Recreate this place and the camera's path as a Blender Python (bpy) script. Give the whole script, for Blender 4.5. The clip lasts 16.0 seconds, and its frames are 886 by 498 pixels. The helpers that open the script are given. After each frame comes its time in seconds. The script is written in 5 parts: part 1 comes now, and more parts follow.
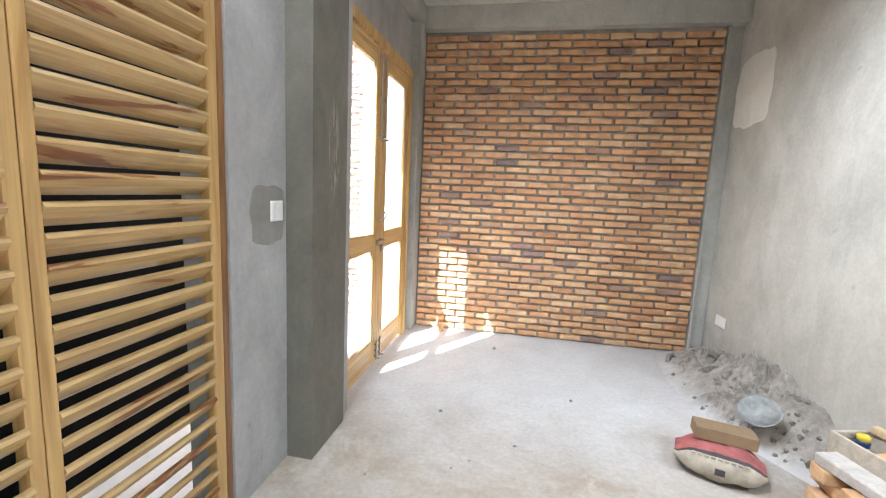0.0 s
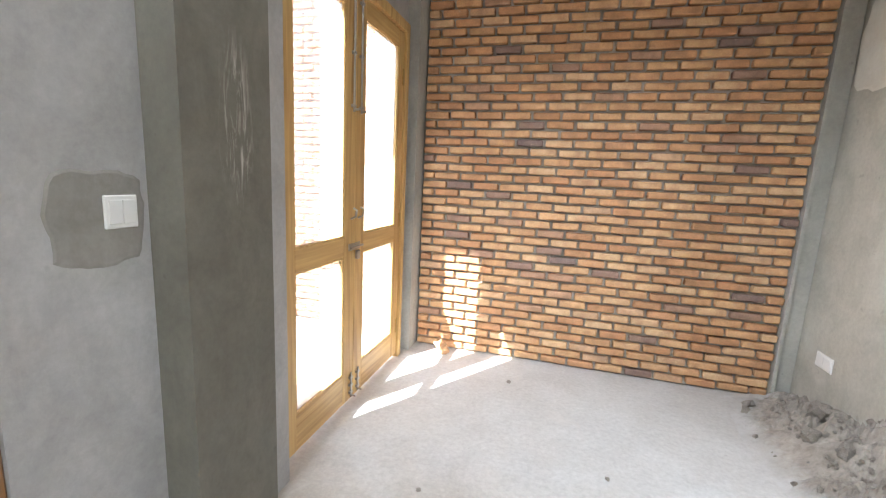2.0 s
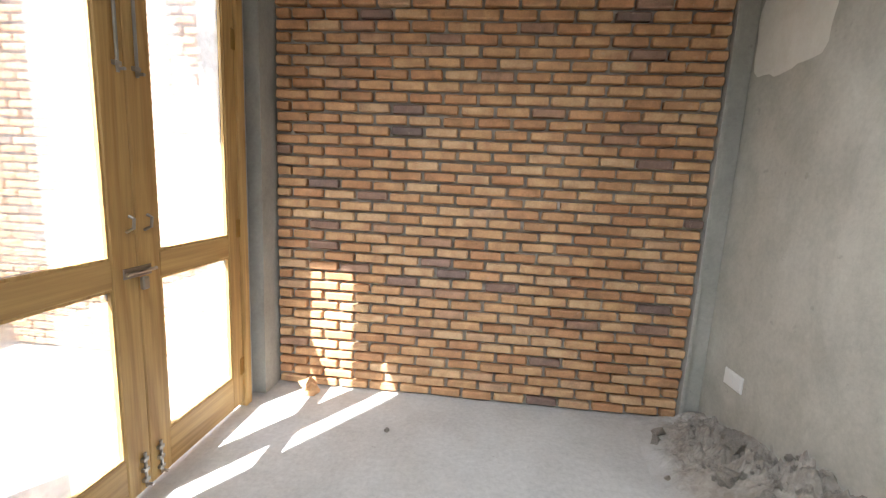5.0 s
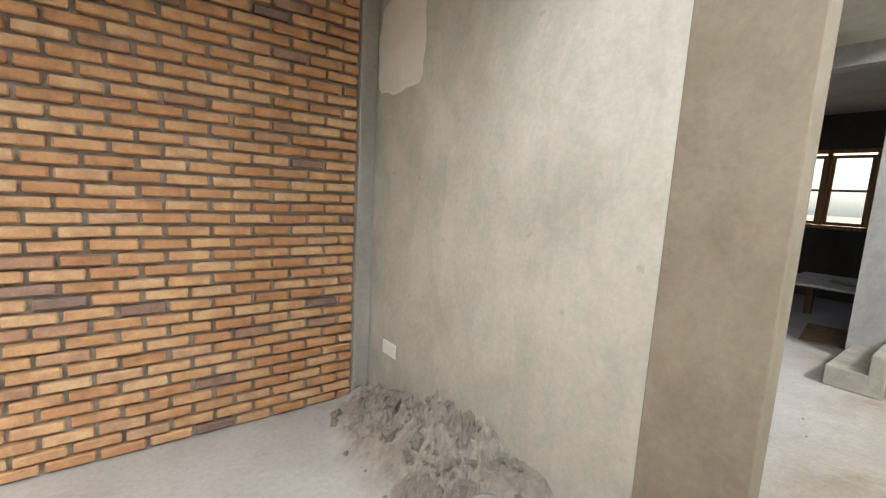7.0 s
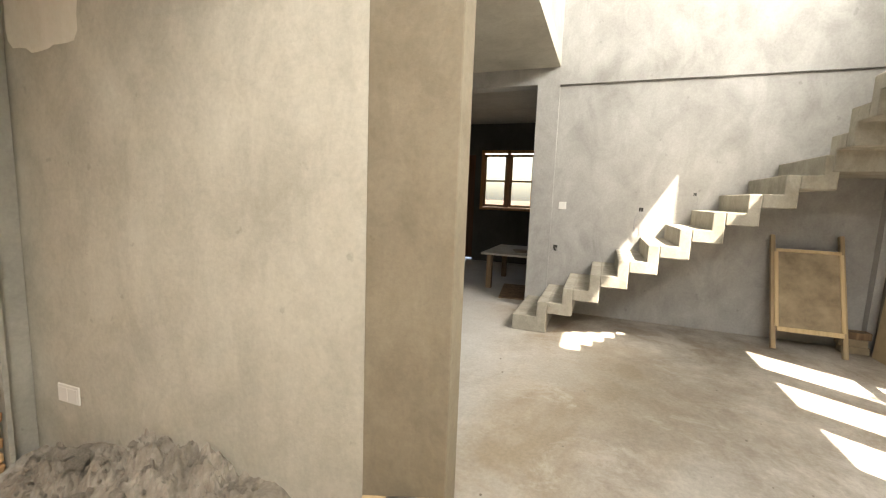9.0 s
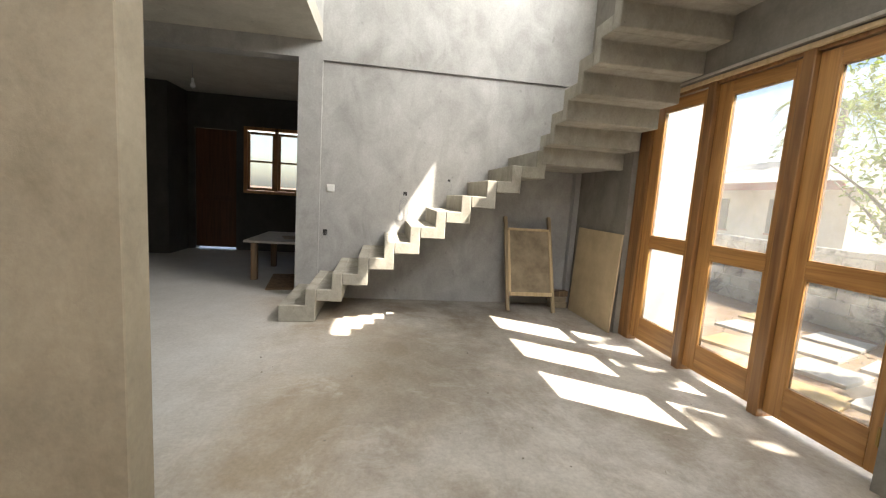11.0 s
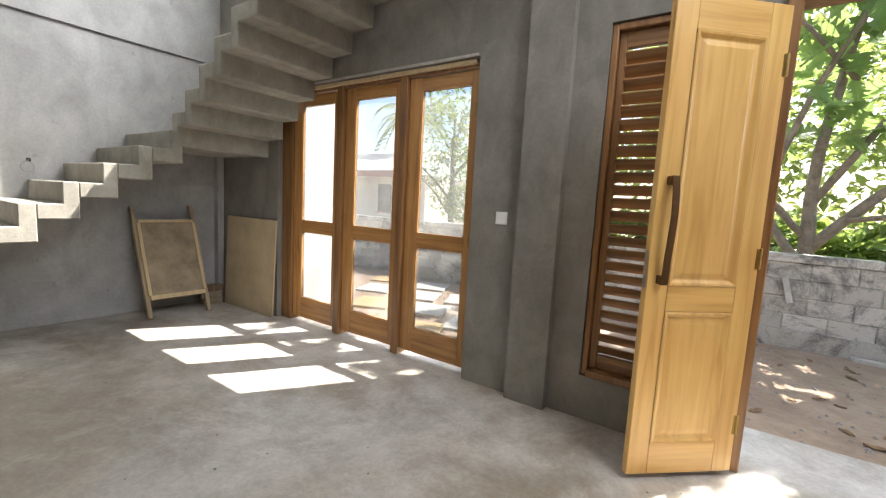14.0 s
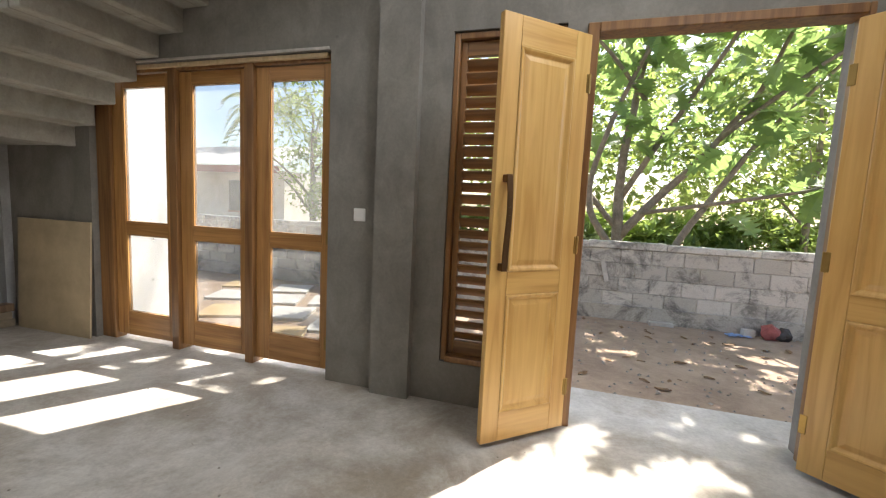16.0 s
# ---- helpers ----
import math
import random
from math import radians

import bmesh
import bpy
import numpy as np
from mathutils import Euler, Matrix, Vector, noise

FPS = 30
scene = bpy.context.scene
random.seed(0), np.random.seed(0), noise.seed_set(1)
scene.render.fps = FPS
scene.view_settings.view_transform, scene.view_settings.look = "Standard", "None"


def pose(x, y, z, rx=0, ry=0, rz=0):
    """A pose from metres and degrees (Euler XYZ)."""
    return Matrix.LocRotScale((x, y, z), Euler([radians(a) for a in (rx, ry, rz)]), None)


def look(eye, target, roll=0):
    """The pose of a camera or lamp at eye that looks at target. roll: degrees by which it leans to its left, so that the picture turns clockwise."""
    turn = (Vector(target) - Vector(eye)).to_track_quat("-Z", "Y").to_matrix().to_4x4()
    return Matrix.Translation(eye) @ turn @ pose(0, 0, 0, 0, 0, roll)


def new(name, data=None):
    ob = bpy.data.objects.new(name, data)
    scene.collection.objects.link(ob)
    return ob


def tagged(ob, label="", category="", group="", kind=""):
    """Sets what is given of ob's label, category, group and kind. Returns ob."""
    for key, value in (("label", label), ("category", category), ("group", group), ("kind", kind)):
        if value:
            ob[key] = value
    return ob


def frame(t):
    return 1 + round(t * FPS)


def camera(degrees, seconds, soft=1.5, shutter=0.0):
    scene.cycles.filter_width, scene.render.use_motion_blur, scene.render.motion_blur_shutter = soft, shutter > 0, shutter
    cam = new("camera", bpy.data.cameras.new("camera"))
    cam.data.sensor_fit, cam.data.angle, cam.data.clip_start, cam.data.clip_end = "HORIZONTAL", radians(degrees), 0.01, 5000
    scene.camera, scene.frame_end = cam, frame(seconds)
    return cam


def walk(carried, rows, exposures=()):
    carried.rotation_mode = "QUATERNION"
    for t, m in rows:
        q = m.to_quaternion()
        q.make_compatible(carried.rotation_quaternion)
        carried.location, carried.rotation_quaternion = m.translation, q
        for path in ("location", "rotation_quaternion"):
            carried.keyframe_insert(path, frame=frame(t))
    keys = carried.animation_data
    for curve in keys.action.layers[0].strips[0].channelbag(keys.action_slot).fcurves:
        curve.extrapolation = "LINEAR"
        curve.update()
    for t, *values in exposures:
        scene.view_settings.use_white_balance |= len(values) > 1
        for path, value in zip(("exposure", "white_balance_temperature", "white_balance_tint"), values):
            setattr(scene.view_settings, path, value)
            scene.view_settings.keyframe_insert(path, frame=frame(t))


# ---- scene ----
cam = camera(93.2, 16.0, 1.2)
PATH = [
    (0, (0.15, 0.197, 1.329), (-0.208, 2.145, 1.052), 2.7),
    (0.5, (0.155, 0.43, 1.339), (-0.214, 2.374, 1.052), 2.5),
    (1, (0.188, 0.608, 1.345), (-0.225, 2.542, 1.041), 2.3),
    (1.5, (0.229, 0.819, 1.348), (-0.262, 2.732, 1.028), 2.4),
    (2, (0.234, 1.012, 1.338), (-0.293, 2.912, 1.002), 2.8),
    (2.5, (0.216, 1.207, 1.332), (-0.348, 3.094, 0.987), 2.7),
    (3, (0.218, 1.342, 1.31), (-0.394, 3.218, 0.984), 2.8),
    (5.5, (0.471, 1.703, 1.348), (0.592, 3.675, 1.036), 3.0),
    (6, (0.471, 1.732, 1.362), (0.979, 3.643, 1.057), 3.3),
    (6.5, (0.511, 1.712, 1.36), (1.379, 3.491, 1.076), 3.3),
    (7, (0.536, 1.681, 1.36), (1.725, 3.267, 1.093), 3.2),
    (7.5, (0.558, 1.663, 1.359), (2.004, 3.021, 1.103), 3.0),
    (8, (0.582, 1.642, 1.362), (2.209, 2.779, 1.11), 2.7),
    (8.5, (0.616, 1.62, 1.362), (2.374, 2.541, 1.115), 2.4),
    (9, (0.666, 1.591, 1.364), (2.523, 2.291, 1.115), 2.2),
    (11.5, (0.911, 1.450, 1.292), (2.814, 0.888, 1.048), 4.0),
    (12, (0.926, 1.518, 1.294), (2.727, 0.683, 1.051), 4.0),
    (12.5, (0.927, 1.617, 1.326), (2.564, 0.496, 1.075), 3.8),
    (13, (0.902, 1.623, 1.325), (2.363, 0.279, 1.084), 3.7),
    (13.5, (0.891, 1.616, 1.326), (2.175, 0.1, 1.091), 3.4),
    (14, (0.876, 1.633, 1.326), (2.005, -0.003, 1.099), 3.1),
    (14.5, (0.868, 1.653, 1.325), (1.861, -0.07, 1.105), 2.9),
    (15, (0.856, 1.668, 1.334), (1.713, -0.126, 1.114), 2.8),
    (15.5, (0.825, 1.657, 1.329), (1.544, -0.197, 1.118), 2.6),
    (16, (0.802, 1.634, 1.322), (1.375, -0.271, 1.115), 2.7),
]
walk(cam, [(t, look(eye, target, roll)) for t, eye, target, roll in PATH], [(0.0, 2.9, 6000, 10), (1.5, 2.88, 6100, 10), (3.0, 2.5, 6200, 10), (5.5, 2.25, 6300, 9), (7.0, 2.45, 6800, 10), (8.0, 2.42, 7700, 10), (9.0, 2.47, 8150, 10), (11.5, 2.05, 7200, 10), (12.5, 2.08, 6950, 10), (14.0, 1.9, 6750, 10), (16.0, 1.66, 6800, 10)])

# ---- world, sun, exposure ----
SUN = Vector((-0.40, -0.60, 1.0)).normalized()
world = bpy.data.worlds.new("world")
scene.world = world
world.use_nodes = True
sky = world.node_tree.nodes.new("ShaderNodeTexSky")
sky.sky_type = "NISHITA"
sky.sun_disc = False
sky.sun_elevation = math.asin(SUN.z)
sky.sun_rotation = math.atan2(SUN.x, SUN.y)
sky.air_density, sky.dust_density = 1.0, 2.0
world.node_tree.links.new(sky.outputs[0], world.node_tree.nodes["Background"].inputs[0])
world.node_tree.nodes["Background"].inputs[1].default_value = 0.15
sun_data = bpy.data.lights.new("sun", "SUN")
sun_data.energy, sun_data.angle, sun_data.color = 5.0, radians(0.5), (1.0, 0.965, 0.91)
sun = new("sun", sun_data)
sun.matrix_world = look(SUN * 30, (0, 0, 0))


def area_lamp(name, m, w, h, power):
    d = bpy.data.lights.new(name, "AREA")
    d.shape, d.size, d.size_y, d.energy, d.color = "RECTANGLE", w, h, power, (0.92, 0.96, 1.0)
    ob = new(name, d)
    ob.matrix_world = m
    return ob


area_lamp("skylight_upper_window", look((3.73, -1.25, 4.4), (4.6, 1.5, 3.2)), 1.9, 1.4, 82)
# Invented fill lamp: no window is known here; it brightens the partition.
area_lamp("fill_upper_side", look((-1.12, 0.75, 4.45), (1.9, 3.0, 1.6)), 2.3, 1.8, 62)


# ---- materials ----
def nodes_of(name):
    m = bpy.data.materials.new(name)
    m.use_nodes = True
    nt = m.node_tree
    return m, nt, nt.nodes["Principled BSDF"]


def noise_tex(nt, vec, scale, detail=6, rough=0.6, stretch=None, distortion=0.0):
    if stretch:
        mp = nt.nodes.new("ShaderNodeMapping")
        mp.inputs["Scale"].default_value = stretch
        nt.links.new(vec, mp.inputs["Vector"])
        vec = mp.outputs[0]
    n = nt.nodes.new("ShaderNodeTexNoise")
    n.inputs["Scale"].default_value = scale
    n.inputs["Detail"].default_value = detail
    n.inputs["Roughness"].default_value = rough
    n.inputs["Distortion"].default_value = distortion
    nt.links.new(vec, n.inputs["Vector"])
    return n.outputs["Fac"]


def ramp(nt, fac, stops):
    r = nt.nodes.new("ShaderNodeValToRGB")
    while len(r.color_ramp.elements) < len(stops):
        r.color_ramp.elements.new(0.5)
    for e, (p, c) in zip(r.color_ramp.elements, stops):
        e.position = p
        e.color = (*c, 1) if len(c) == 3 else c
    nt.links.new(fac, r.inputs[0])
    return r.outputs[0]


def mixed(nt, kind, fac, a, b):
    m = nt.nodes.new("ShaderNodeMix")
    m.data_type, m.blend_type = "RGBA", kind
    for sock, v in ((m.inputs[0], fac), (m.inputs[6], a), (m.inputs[7], b)):
        if isinstance(v, (int, float)):
            sock.default_value = v
        elif isinstance(v, tuple):
            sock.default_value = (*v, 1)
        else:
            nt.links.new(v, sock)
    return m.outputs[2]


def bumped(nt, bsdf, height, strength, distance):
    b = nt.nodes.new("ShaderNodeBump")
    b.inputs["Strength"].default_value = strength
    b.inputs["Distance"].default_value = distance
    nt.links.new(height, b.inputs["Height"])
    nt.links.new(b.outputs[0], bsdf.inputs["Normal"])


def grey(v, warm=0.0):
    return (v * (1 + warm), v, v * (1 - warm))


def plaster(name, dark, light, patch=0.9, grain=45.0, rough=0.85, bump=0.25):
    """Cement render: broad cloudy stains, trowel sweeps and fine sand grain."""
    m, nt, bsdf = nodes_of(name)
    vec = nt.nodes.new("ShaderNodeTexCoord").outputs["Object"]
    big = noise_tex(nt, vec, patch, 5, 0.55, None, 0.6)
    mid = noise_tex(nt, vec, patch * 4.5, 6, 0.65, (1, 1, 0.6), 0.8)
    fine = noise_tex(nt, vec, grain, 8, 0.7)
    mean = tuple((a + b) / 2 for a, b in zip(dark, light))
    col = ramp(nt, big, [(0.3, dark), (0.7, light)])
    col = mixed(nt, "MIX", 0.34, col, ramp(nt, mid, [(0.38, dark), (0.5, mean), (0.62, light)]))
    smear = noise_tex(nt, vec, patch * 2.2, 7, 0.62, (1, 1, 0.8), 0.9)
    col = mixed(nt, "OVERLAY", 0.24, col, ramp(nt, smear, [(0.34, grey(0.33, 0.03)), (0.5, grey(0.5)), (0.66, grey(0.64))]))
    spot = noise_tex(nt, vec, patch * 13, 3, 0.5)
    col = mixed(nt, "MIX", ramp(nt, spot, [(0.70, grey(0)), (0.76, grey(0.35))]), col, tuple(v * 0.6 for v in dark))
    col = mixed(nt, "OVERLAY", 0.28, col, ramp(nt, fine, [(0.25, grey(0.3)), (0.75, grey(0.7))]))
    nt.links.new(col, bsdf.inputs["Base Color"])
    bsdf.inputs["Roughness"].default_value = rough
    h = mixed(nt, "MIX", 0.55, ramp(nt, mid, [(0, grey(0)), (1, grey(1))]), ramp(nt, fine, [(0, grey(0)), (1, grey(1))]))
    bumped(nt, bsdf, h, bump, 0.01)
    return m


def timber(name, dark, light, axis=2, rough=0.45, coat=0.0, contrast=1.0):
    """Sawn timber with stretched grain, a broad figure, a few knots and tone per board."""
    m, nt, bsdf = nodes_of(name)
    vec = nt.nodes.new("ShaderNodeTexCoord").outputs["Object"]
    info = nt.nodes.new("ShaderNodeObjectInfo")
    add = nt.nodes.new("ShaderNodeVectorMath")
    add.operation = "MULTIPLY_ADD"
    comb = nt.nodes.new("ShaderNodeCombineXYZ")
    for k in range(3):
        nt.links.new(info.outputs["Random"], comb.inputs[k])
    add.inputs[1].default_value = (7, 7, 7)
    nt.links.new(comb.outputs[0], add.inputs[0])
    nt.links.new(vec, add.inputs[2])
    vec = add.outputs[0]
    s = [14.0, 14.0, 14.0]
    s[axis] = 0.9
    f = [70.0, 70.0, 70.0]
    f[axis] = 2.2
    fig = noise_tex(nt, vec, 1.0, 4, 0.5, s, 1.6)
    fib = noise_tex(nt, vec, 1.0, 6, 0.65, f, 0.2)
    blot = noise_tex(nt, vec, 2.2, 3, 0.5)
    col = ramp(nt, fig, [(0.28, dark), (0.5, tuple((a + 2 * b) / 3 for a, b in zip(dark, light))), (0.66, light)])
    col = mixed(nt, "OVERLAY", 0.4 * contrast, col, ramp(nt, fib, [(0.25, grey(0.25)), (0.75, grey(0.7))]))
    col = mixed(nt, "OVERLAY", 0.3, col, ramp(nt, blot, [(0.3, grey(0.33)), (0.7, grey(0.62))]))
    nt.links.new(col, bsdf.inputs["Base Color"])
    bsdf.inputs["Roughness"].default_value = rough
    bsdf.inputs["Coat Weight"].default_value = coat
    bsdf.inputs["Coat Roughness"].default_value = 0.25
    bumped(nt, bsdf, fib, 0.12, 0.004)
    return m


def simple(name, col, rough=0.5, metal=0.0, var=0.15, scale=8.0, bump=0.05):
    m, nt, bsdf = nodes_of(name)
    vec = nt.nodes.new("ShaderNodeTexCoord").outputs["Object"]
    n = noise_tex(nt, vec, scale, 6, 0.65)
    f = noise_tex(nt, vec, scale * 9, 4, 0.6)
    c = ramp(nt, n, [(0.3, tuple(v * (1 - var) for v in col)), (0.7, tuple(min(1, v * (1 + var)) for v in col))])
    nt.links.new(c, bsdf.inputs["Base Color"])
    bsdf.inputs["Roughness"].default_value = rough
    bsdf.inputs["Metallic"].default_value = metal
    bumped(nt, bsdf, f, bump, 0.005)
    return m


def brick_mat(name):
    m, nt, bsdf = nodes_of(name)
    vec = nt.nodes.new("ShaderNodeTexCoord").outputs["Object"]
    rnd = nt.nodes.new("ShaderNodeObjectInfo").outputs["Random"]
    geo = nt.nodes.new("ShaderNodeNewGeometry").outputs["Random Per Island"]
    both = nt.nodes.new("ShaderNodeMath")
    both.operation = "ADD"
    nt.links.new(rnd, both.inputs[0])
    nt.links.new(geo, both.inputs[1])
    fr = nt.nodes.new("ShaderNodeMath")
    fr.operation = "FRACT"
    nt.links.new(both.outputs[0], fr.inputs[0])
    tone = ramp(nt, fr.outputs[0], [(0.0, (0.47, 0.25, 0.13)), (0.3, (0.52, 0.30, 0.155)), (0.62, (0.57, 0.35, 0.185)), (0.88, (0.61, 0.41, 0.24)), (0.94, (0.42, 0.25, 0.16)), (0.98, (0.29, 0.19, 0.15)), (1.0, (0.19, 0.14, 0.125))])
    off = nt.nodes.new("ShaderNodeVectorMath")
    off.operation = "MULTIPLY_ADD"
    comb = nt.nodes.new("ShaderNodeCombineXYZ")
    for k in range(3):
        nt.links.new(fr.outputs[0], comb.inputs[k])
    off.inputs[1].default_value = (31, 31, 31)
    nt.links.new(comb.outputs[0], off.inputs[0])
    nt.links.new(vec, off.inputs[2])
    mid = noise_tex(nt, off.outputs[0], 11, 5, 0.6)
    fine = noise_tex(nt, off.outputs[0], 95, 6, 0.7)
    col = mixed(nt, "OVERLAY", 0.65, tone, ramp(nt, mid, [(0.3, grey(0.3)), (0.7, grey(0.70))]))
    col = mixed(nt, "OVERLAY", 0.35, col, ramp(nt, fine, [(0.3, grey(0.3)), (0.7, grey(0.65))]))
    lime = noise_tex(nt, off.outputs[0], 26, 6, 0.75)
    col = mixed(nt, "MIX", ramp(nt, lime, [(0.60, grey(0)), (0.74, grey(0.55))]), col, (0.52, 0.44, 0.36))
    nt.links.new(col, bsdf.inputs["Base Color"])
    bsdf.inputs["Roughness"].default_value = 0.9
    bumped(nt, bsdf, mixed(nt, "MIX", 0.5, ramp(nt, mid, [(0, grey(0)), (1, grey(1))]), ramp(nt, fine, [(0, grey(0)), (1, grey(1))])), 0.55, 0.006)
    return m


def floor_mat(name):
    m, nt, bsdf = nodes_of(name)
    vec = nt.nodes.new("ShaderNodeTexCoord").outputs["Object"]
    big = noise_tex(nt, vec, 0.55, 5, 0.6, None, 0.8)
    mid = noise_tex(nt, vec, 3.2, 8, 0.72, None, 0.3)
    fine = noise_tex(nt, vec, 38, 8, 0.75)
    col = ramp(nt, big, [(0.32, (0.35, 0.30, 0.25)), (0.5, (0.44, 0.415, 0.38)), (0.68, (0.51, 0.49, 0.465))])
    col = mixed(nt, "OVERLAY", 0.6, col, ramp(nt, mid, [(0.33, grey(0.30, 0.06)), (0.5, grey(0.5)), (0.66, grey(0.68))]))
    dirt = noise_tex(nt, vec, 1.0, 9, 0.68, (1, 1.3, 1), 0.4)
    col = mixed(nt, "MIX", ramp(nt, dirt, [(0.47, grey(0)), (0.63, grey(0.6))]), col, (0.22, 0.172, 0.12))
    sep = nt.nodes.new("ShaderNodeSeparateXYZ")
    nt.links.new(vec, sep.inputs[0])
    edge = nt.nodes.new("ShaderNodeMath")
    edge.operation = "MULTIPLY_ADD"
    nt.links.new(big, edge.inputs[0])
    edge.inputs[1].default_value = 2.0
    nt.links.new(sep.outputs["Y"], edge.inputs[2])
    scaled = nt.nodes.new("ShaderNodeMath")
    scaled.operation = "MULTIPLY"
    scaled.inputs[1].default_value = 0.1
    nt.links.new(edge.outputs[0], scaled.inputs[0])
    newer = ramp(nt, scaled.outputs[0], [(0.30, grey(0)), (0.385, grey(0.8))])
    clean = ramp(nt, mid, [(0.3, (0.445, 0.447, 0.445)), (0.7, (0.55, 0.556, 0.558))])
    tan = ramp(nt, dirt, [(0.40, (0.43, 0.40, 0.36)), (0.56, (0.36, 0.29, 0.21))])
    mp = nt.nodes.new("ShaderNodeMapping")
    mp.inputs["Location"].default_value = (-4.0 / 1.9, -1.3 / 1.5, 0)
    mp.inputs["Scale"].default_value = (1 / 1.9, 1 / 1.5, 0)
    nt.links.new(vec, mp.inputs["Vector"])
    ln = nt.nodes.new("ShaderNodeVectorMath")
    ln.operation = "LENGTH"
    nt.links.new(mp.outputs[0], ln.inputs[0])
    ragged = nt.nodes.new("ShaderNodeMath")
    ragged.operation = "ADD"
    nt.links.new(ln.outputs["Value"], ragged.inputs[0])
    nt.links.new(dirt, ragged.inputs[1])
    col = mixed(nt, "MIX", ramp(nt, ragged.outputs[0], [(0.62, grey(0.5)), (0.82, grey(0.32)), (1.0, grey(0))]), col, (0.24, 0.195, 0.14))
    near = ramp(nt, scaled.outputs[0], [(0.22, grey(0)), (0.28, grey(0.5)), (0.33, grey(0.4))])
    col = mixed(nt, "MIX", near, col, tan)
    col = mixed(nt, "MIX", newer, col, clean)
    col = mixed(nt, "OVERLAY", 0.35, col, ramp(nt, fine, [(0.3, grey(0.28)), (0.7, grey(0.70))]))
    scuff = noise_tex(nt, vec, 7.5, 10, 0.78, (1, 1.6, 1), 0.6)
    col = mixed(nt, "MIX", ramp(nt, scuff, [(0.64, grey(0)), (0.70, grey(0.6))]), col, (0.17, 0.145, 0.12))
    pale = noise_tex(nt, vec, 1.7, 10, 0.74, (1.4, 1, 1), 0.5)
    col = mixed(nt, "MIX", ramp(nt, pale, [(0.56, grey(0)), (0.68, grey(0.6))]), col, (0.55, 0.53, 0.50))
    nt.links.new(col, bsdf.inputs["Base Color"])
    nt.links.new(ramp(nt, mid, [(0.3, grey(0.62)), (0.7, grey(0.85))]), bsdf.inputs["Roughness"])
    bumped(nt, bsdf, mixed(nt, "MIX", 0.4, ramp(nt, mid, [(0, grey(0)), (1, grey(1))]), ramp(nt, fine, [(0, grey(0)), (1, grey(1))])), 0.35, 0.008)
    return m


def glass_mat(name, dust, clear):
    m, nt, bsdf = nodes_of(name)
    out = nt.nodes["Material Output"]
    gl = nt.nodes.new("ShaderNodeBsdfGlass")
    gl.inputs["Roughness"].default_value = 0.0
    gl.inputs["IOR"].default_value = 1.02
    gl.inputs["Color"].default_value = (*clear, 1)
    dif = nt.nodes.new("ShaderNodeBsdfTranslucent")
    dif.inputs["Color"].default_value = (0.85, 0.86, 0.84, 1)
    vec = nt.nodes.new("ShaderNodeTexCoord").outputs["Object"]
    n = noise_tex(nt, vec, 2.5, 8, 0.75)
    mix = nt.nodes.new("ShaderNodeMixShader")
    nt.links.new(ramp(nt, n, [(0.3, grey(dust * 0.5)), (0.75, grey(dust * 1.8))]), mix.inputs[0])
    nt.links.new(gl.outputs[0], mix.inputs[1])
    nt.links.new(dif.outputs[0], mix.inputs[2])
    nt.links.new(mix.outputs[0], out.inputs["Surface"])
    return m


PLASTER_WARM = plaster("plaster_room", (0.36, 0.347, 0.30), (0.545, 0.53, 0.475), 1.1)
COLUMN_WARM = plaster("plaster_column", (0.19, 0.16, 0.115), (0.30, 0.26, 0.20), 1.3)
PLASTER_GREY = plaster("plaster_hall", (0.285, 0.282, 0.275), (0.485, 0.484, 0.484))
CONCRETE = plaster("concrete_frame", (0.115, 0.11, 0.09), (0.20, 0.192, 0.16), 1.4)
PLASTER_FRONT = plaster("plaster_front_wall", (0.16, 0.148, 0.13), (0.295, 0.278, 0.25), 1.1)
CONCRETE_BEAM = plaster("concrete_beam", (0.32, 0.32, 0.295), (0.48, 0.475, 0.44), 1.2)
# Same render, darkened: the rear room's shade is put into the colour.
REAR_SHADE = plaster("rear_shade_render", (0.055, 0.053, 0.05), (0.10, 0.096, 0.09))
CONCRETE_PALE = plaster("concrete_stair", (0.24, 0.225, 0.19), (0.41, 0.39, 0.345), 2.0, 60, 0.9, 0.5)
SLAB = plaster("concrete_slab_soffit", (0.42, 0.40, 0.35), (0.58, 0.56, 0.50), 0.8)
WHITE_WALL = plaster("white_render", (0.68, 0.68, 0.67), (0.80, 0.80, 0.79))
FLOOR = floor_mat("cement_floor")
# Mortar kept darker than its own pale tone; joint shadow is in the colour.
MORTAR_SHADED = plaster("mortar", (0.27, 0.25, 0.22), (0.46, 0.435, 0.395), 4.0, 70, 0.95, 0.6)
BRICK = brick_mat("fired_clay_brick")
TEAK = timber("varnished_hardwood", (0.15, 0.064, 0.023), (0.31, 0.155, 0.056), 2, 0.38, 0.25)
GOLD = timber("pale_varnished_door", (0.54, 0.305, 0.085), (0.70, 0.445, 0.155), 2, 0.35, 0.3, 0.3)
GOLD_X = timber("pale_varnished_door_across", (0.54, 0.305, 0.085), (0.70, 0.44, 0.15), 0, 0.35, 0.3, 0.6)
PINE = timber("yellow_frame_wood", (0.40, 0.23, 0.075), (0.62, 0.42, 0.17), 2, 0.5, 0.1)
PINE_H = timber("yellow_frame_wood_across", (0.40, 0.23, 0.075), (0.62, 0.42, 0.17), 0, 0.5, 0.1)


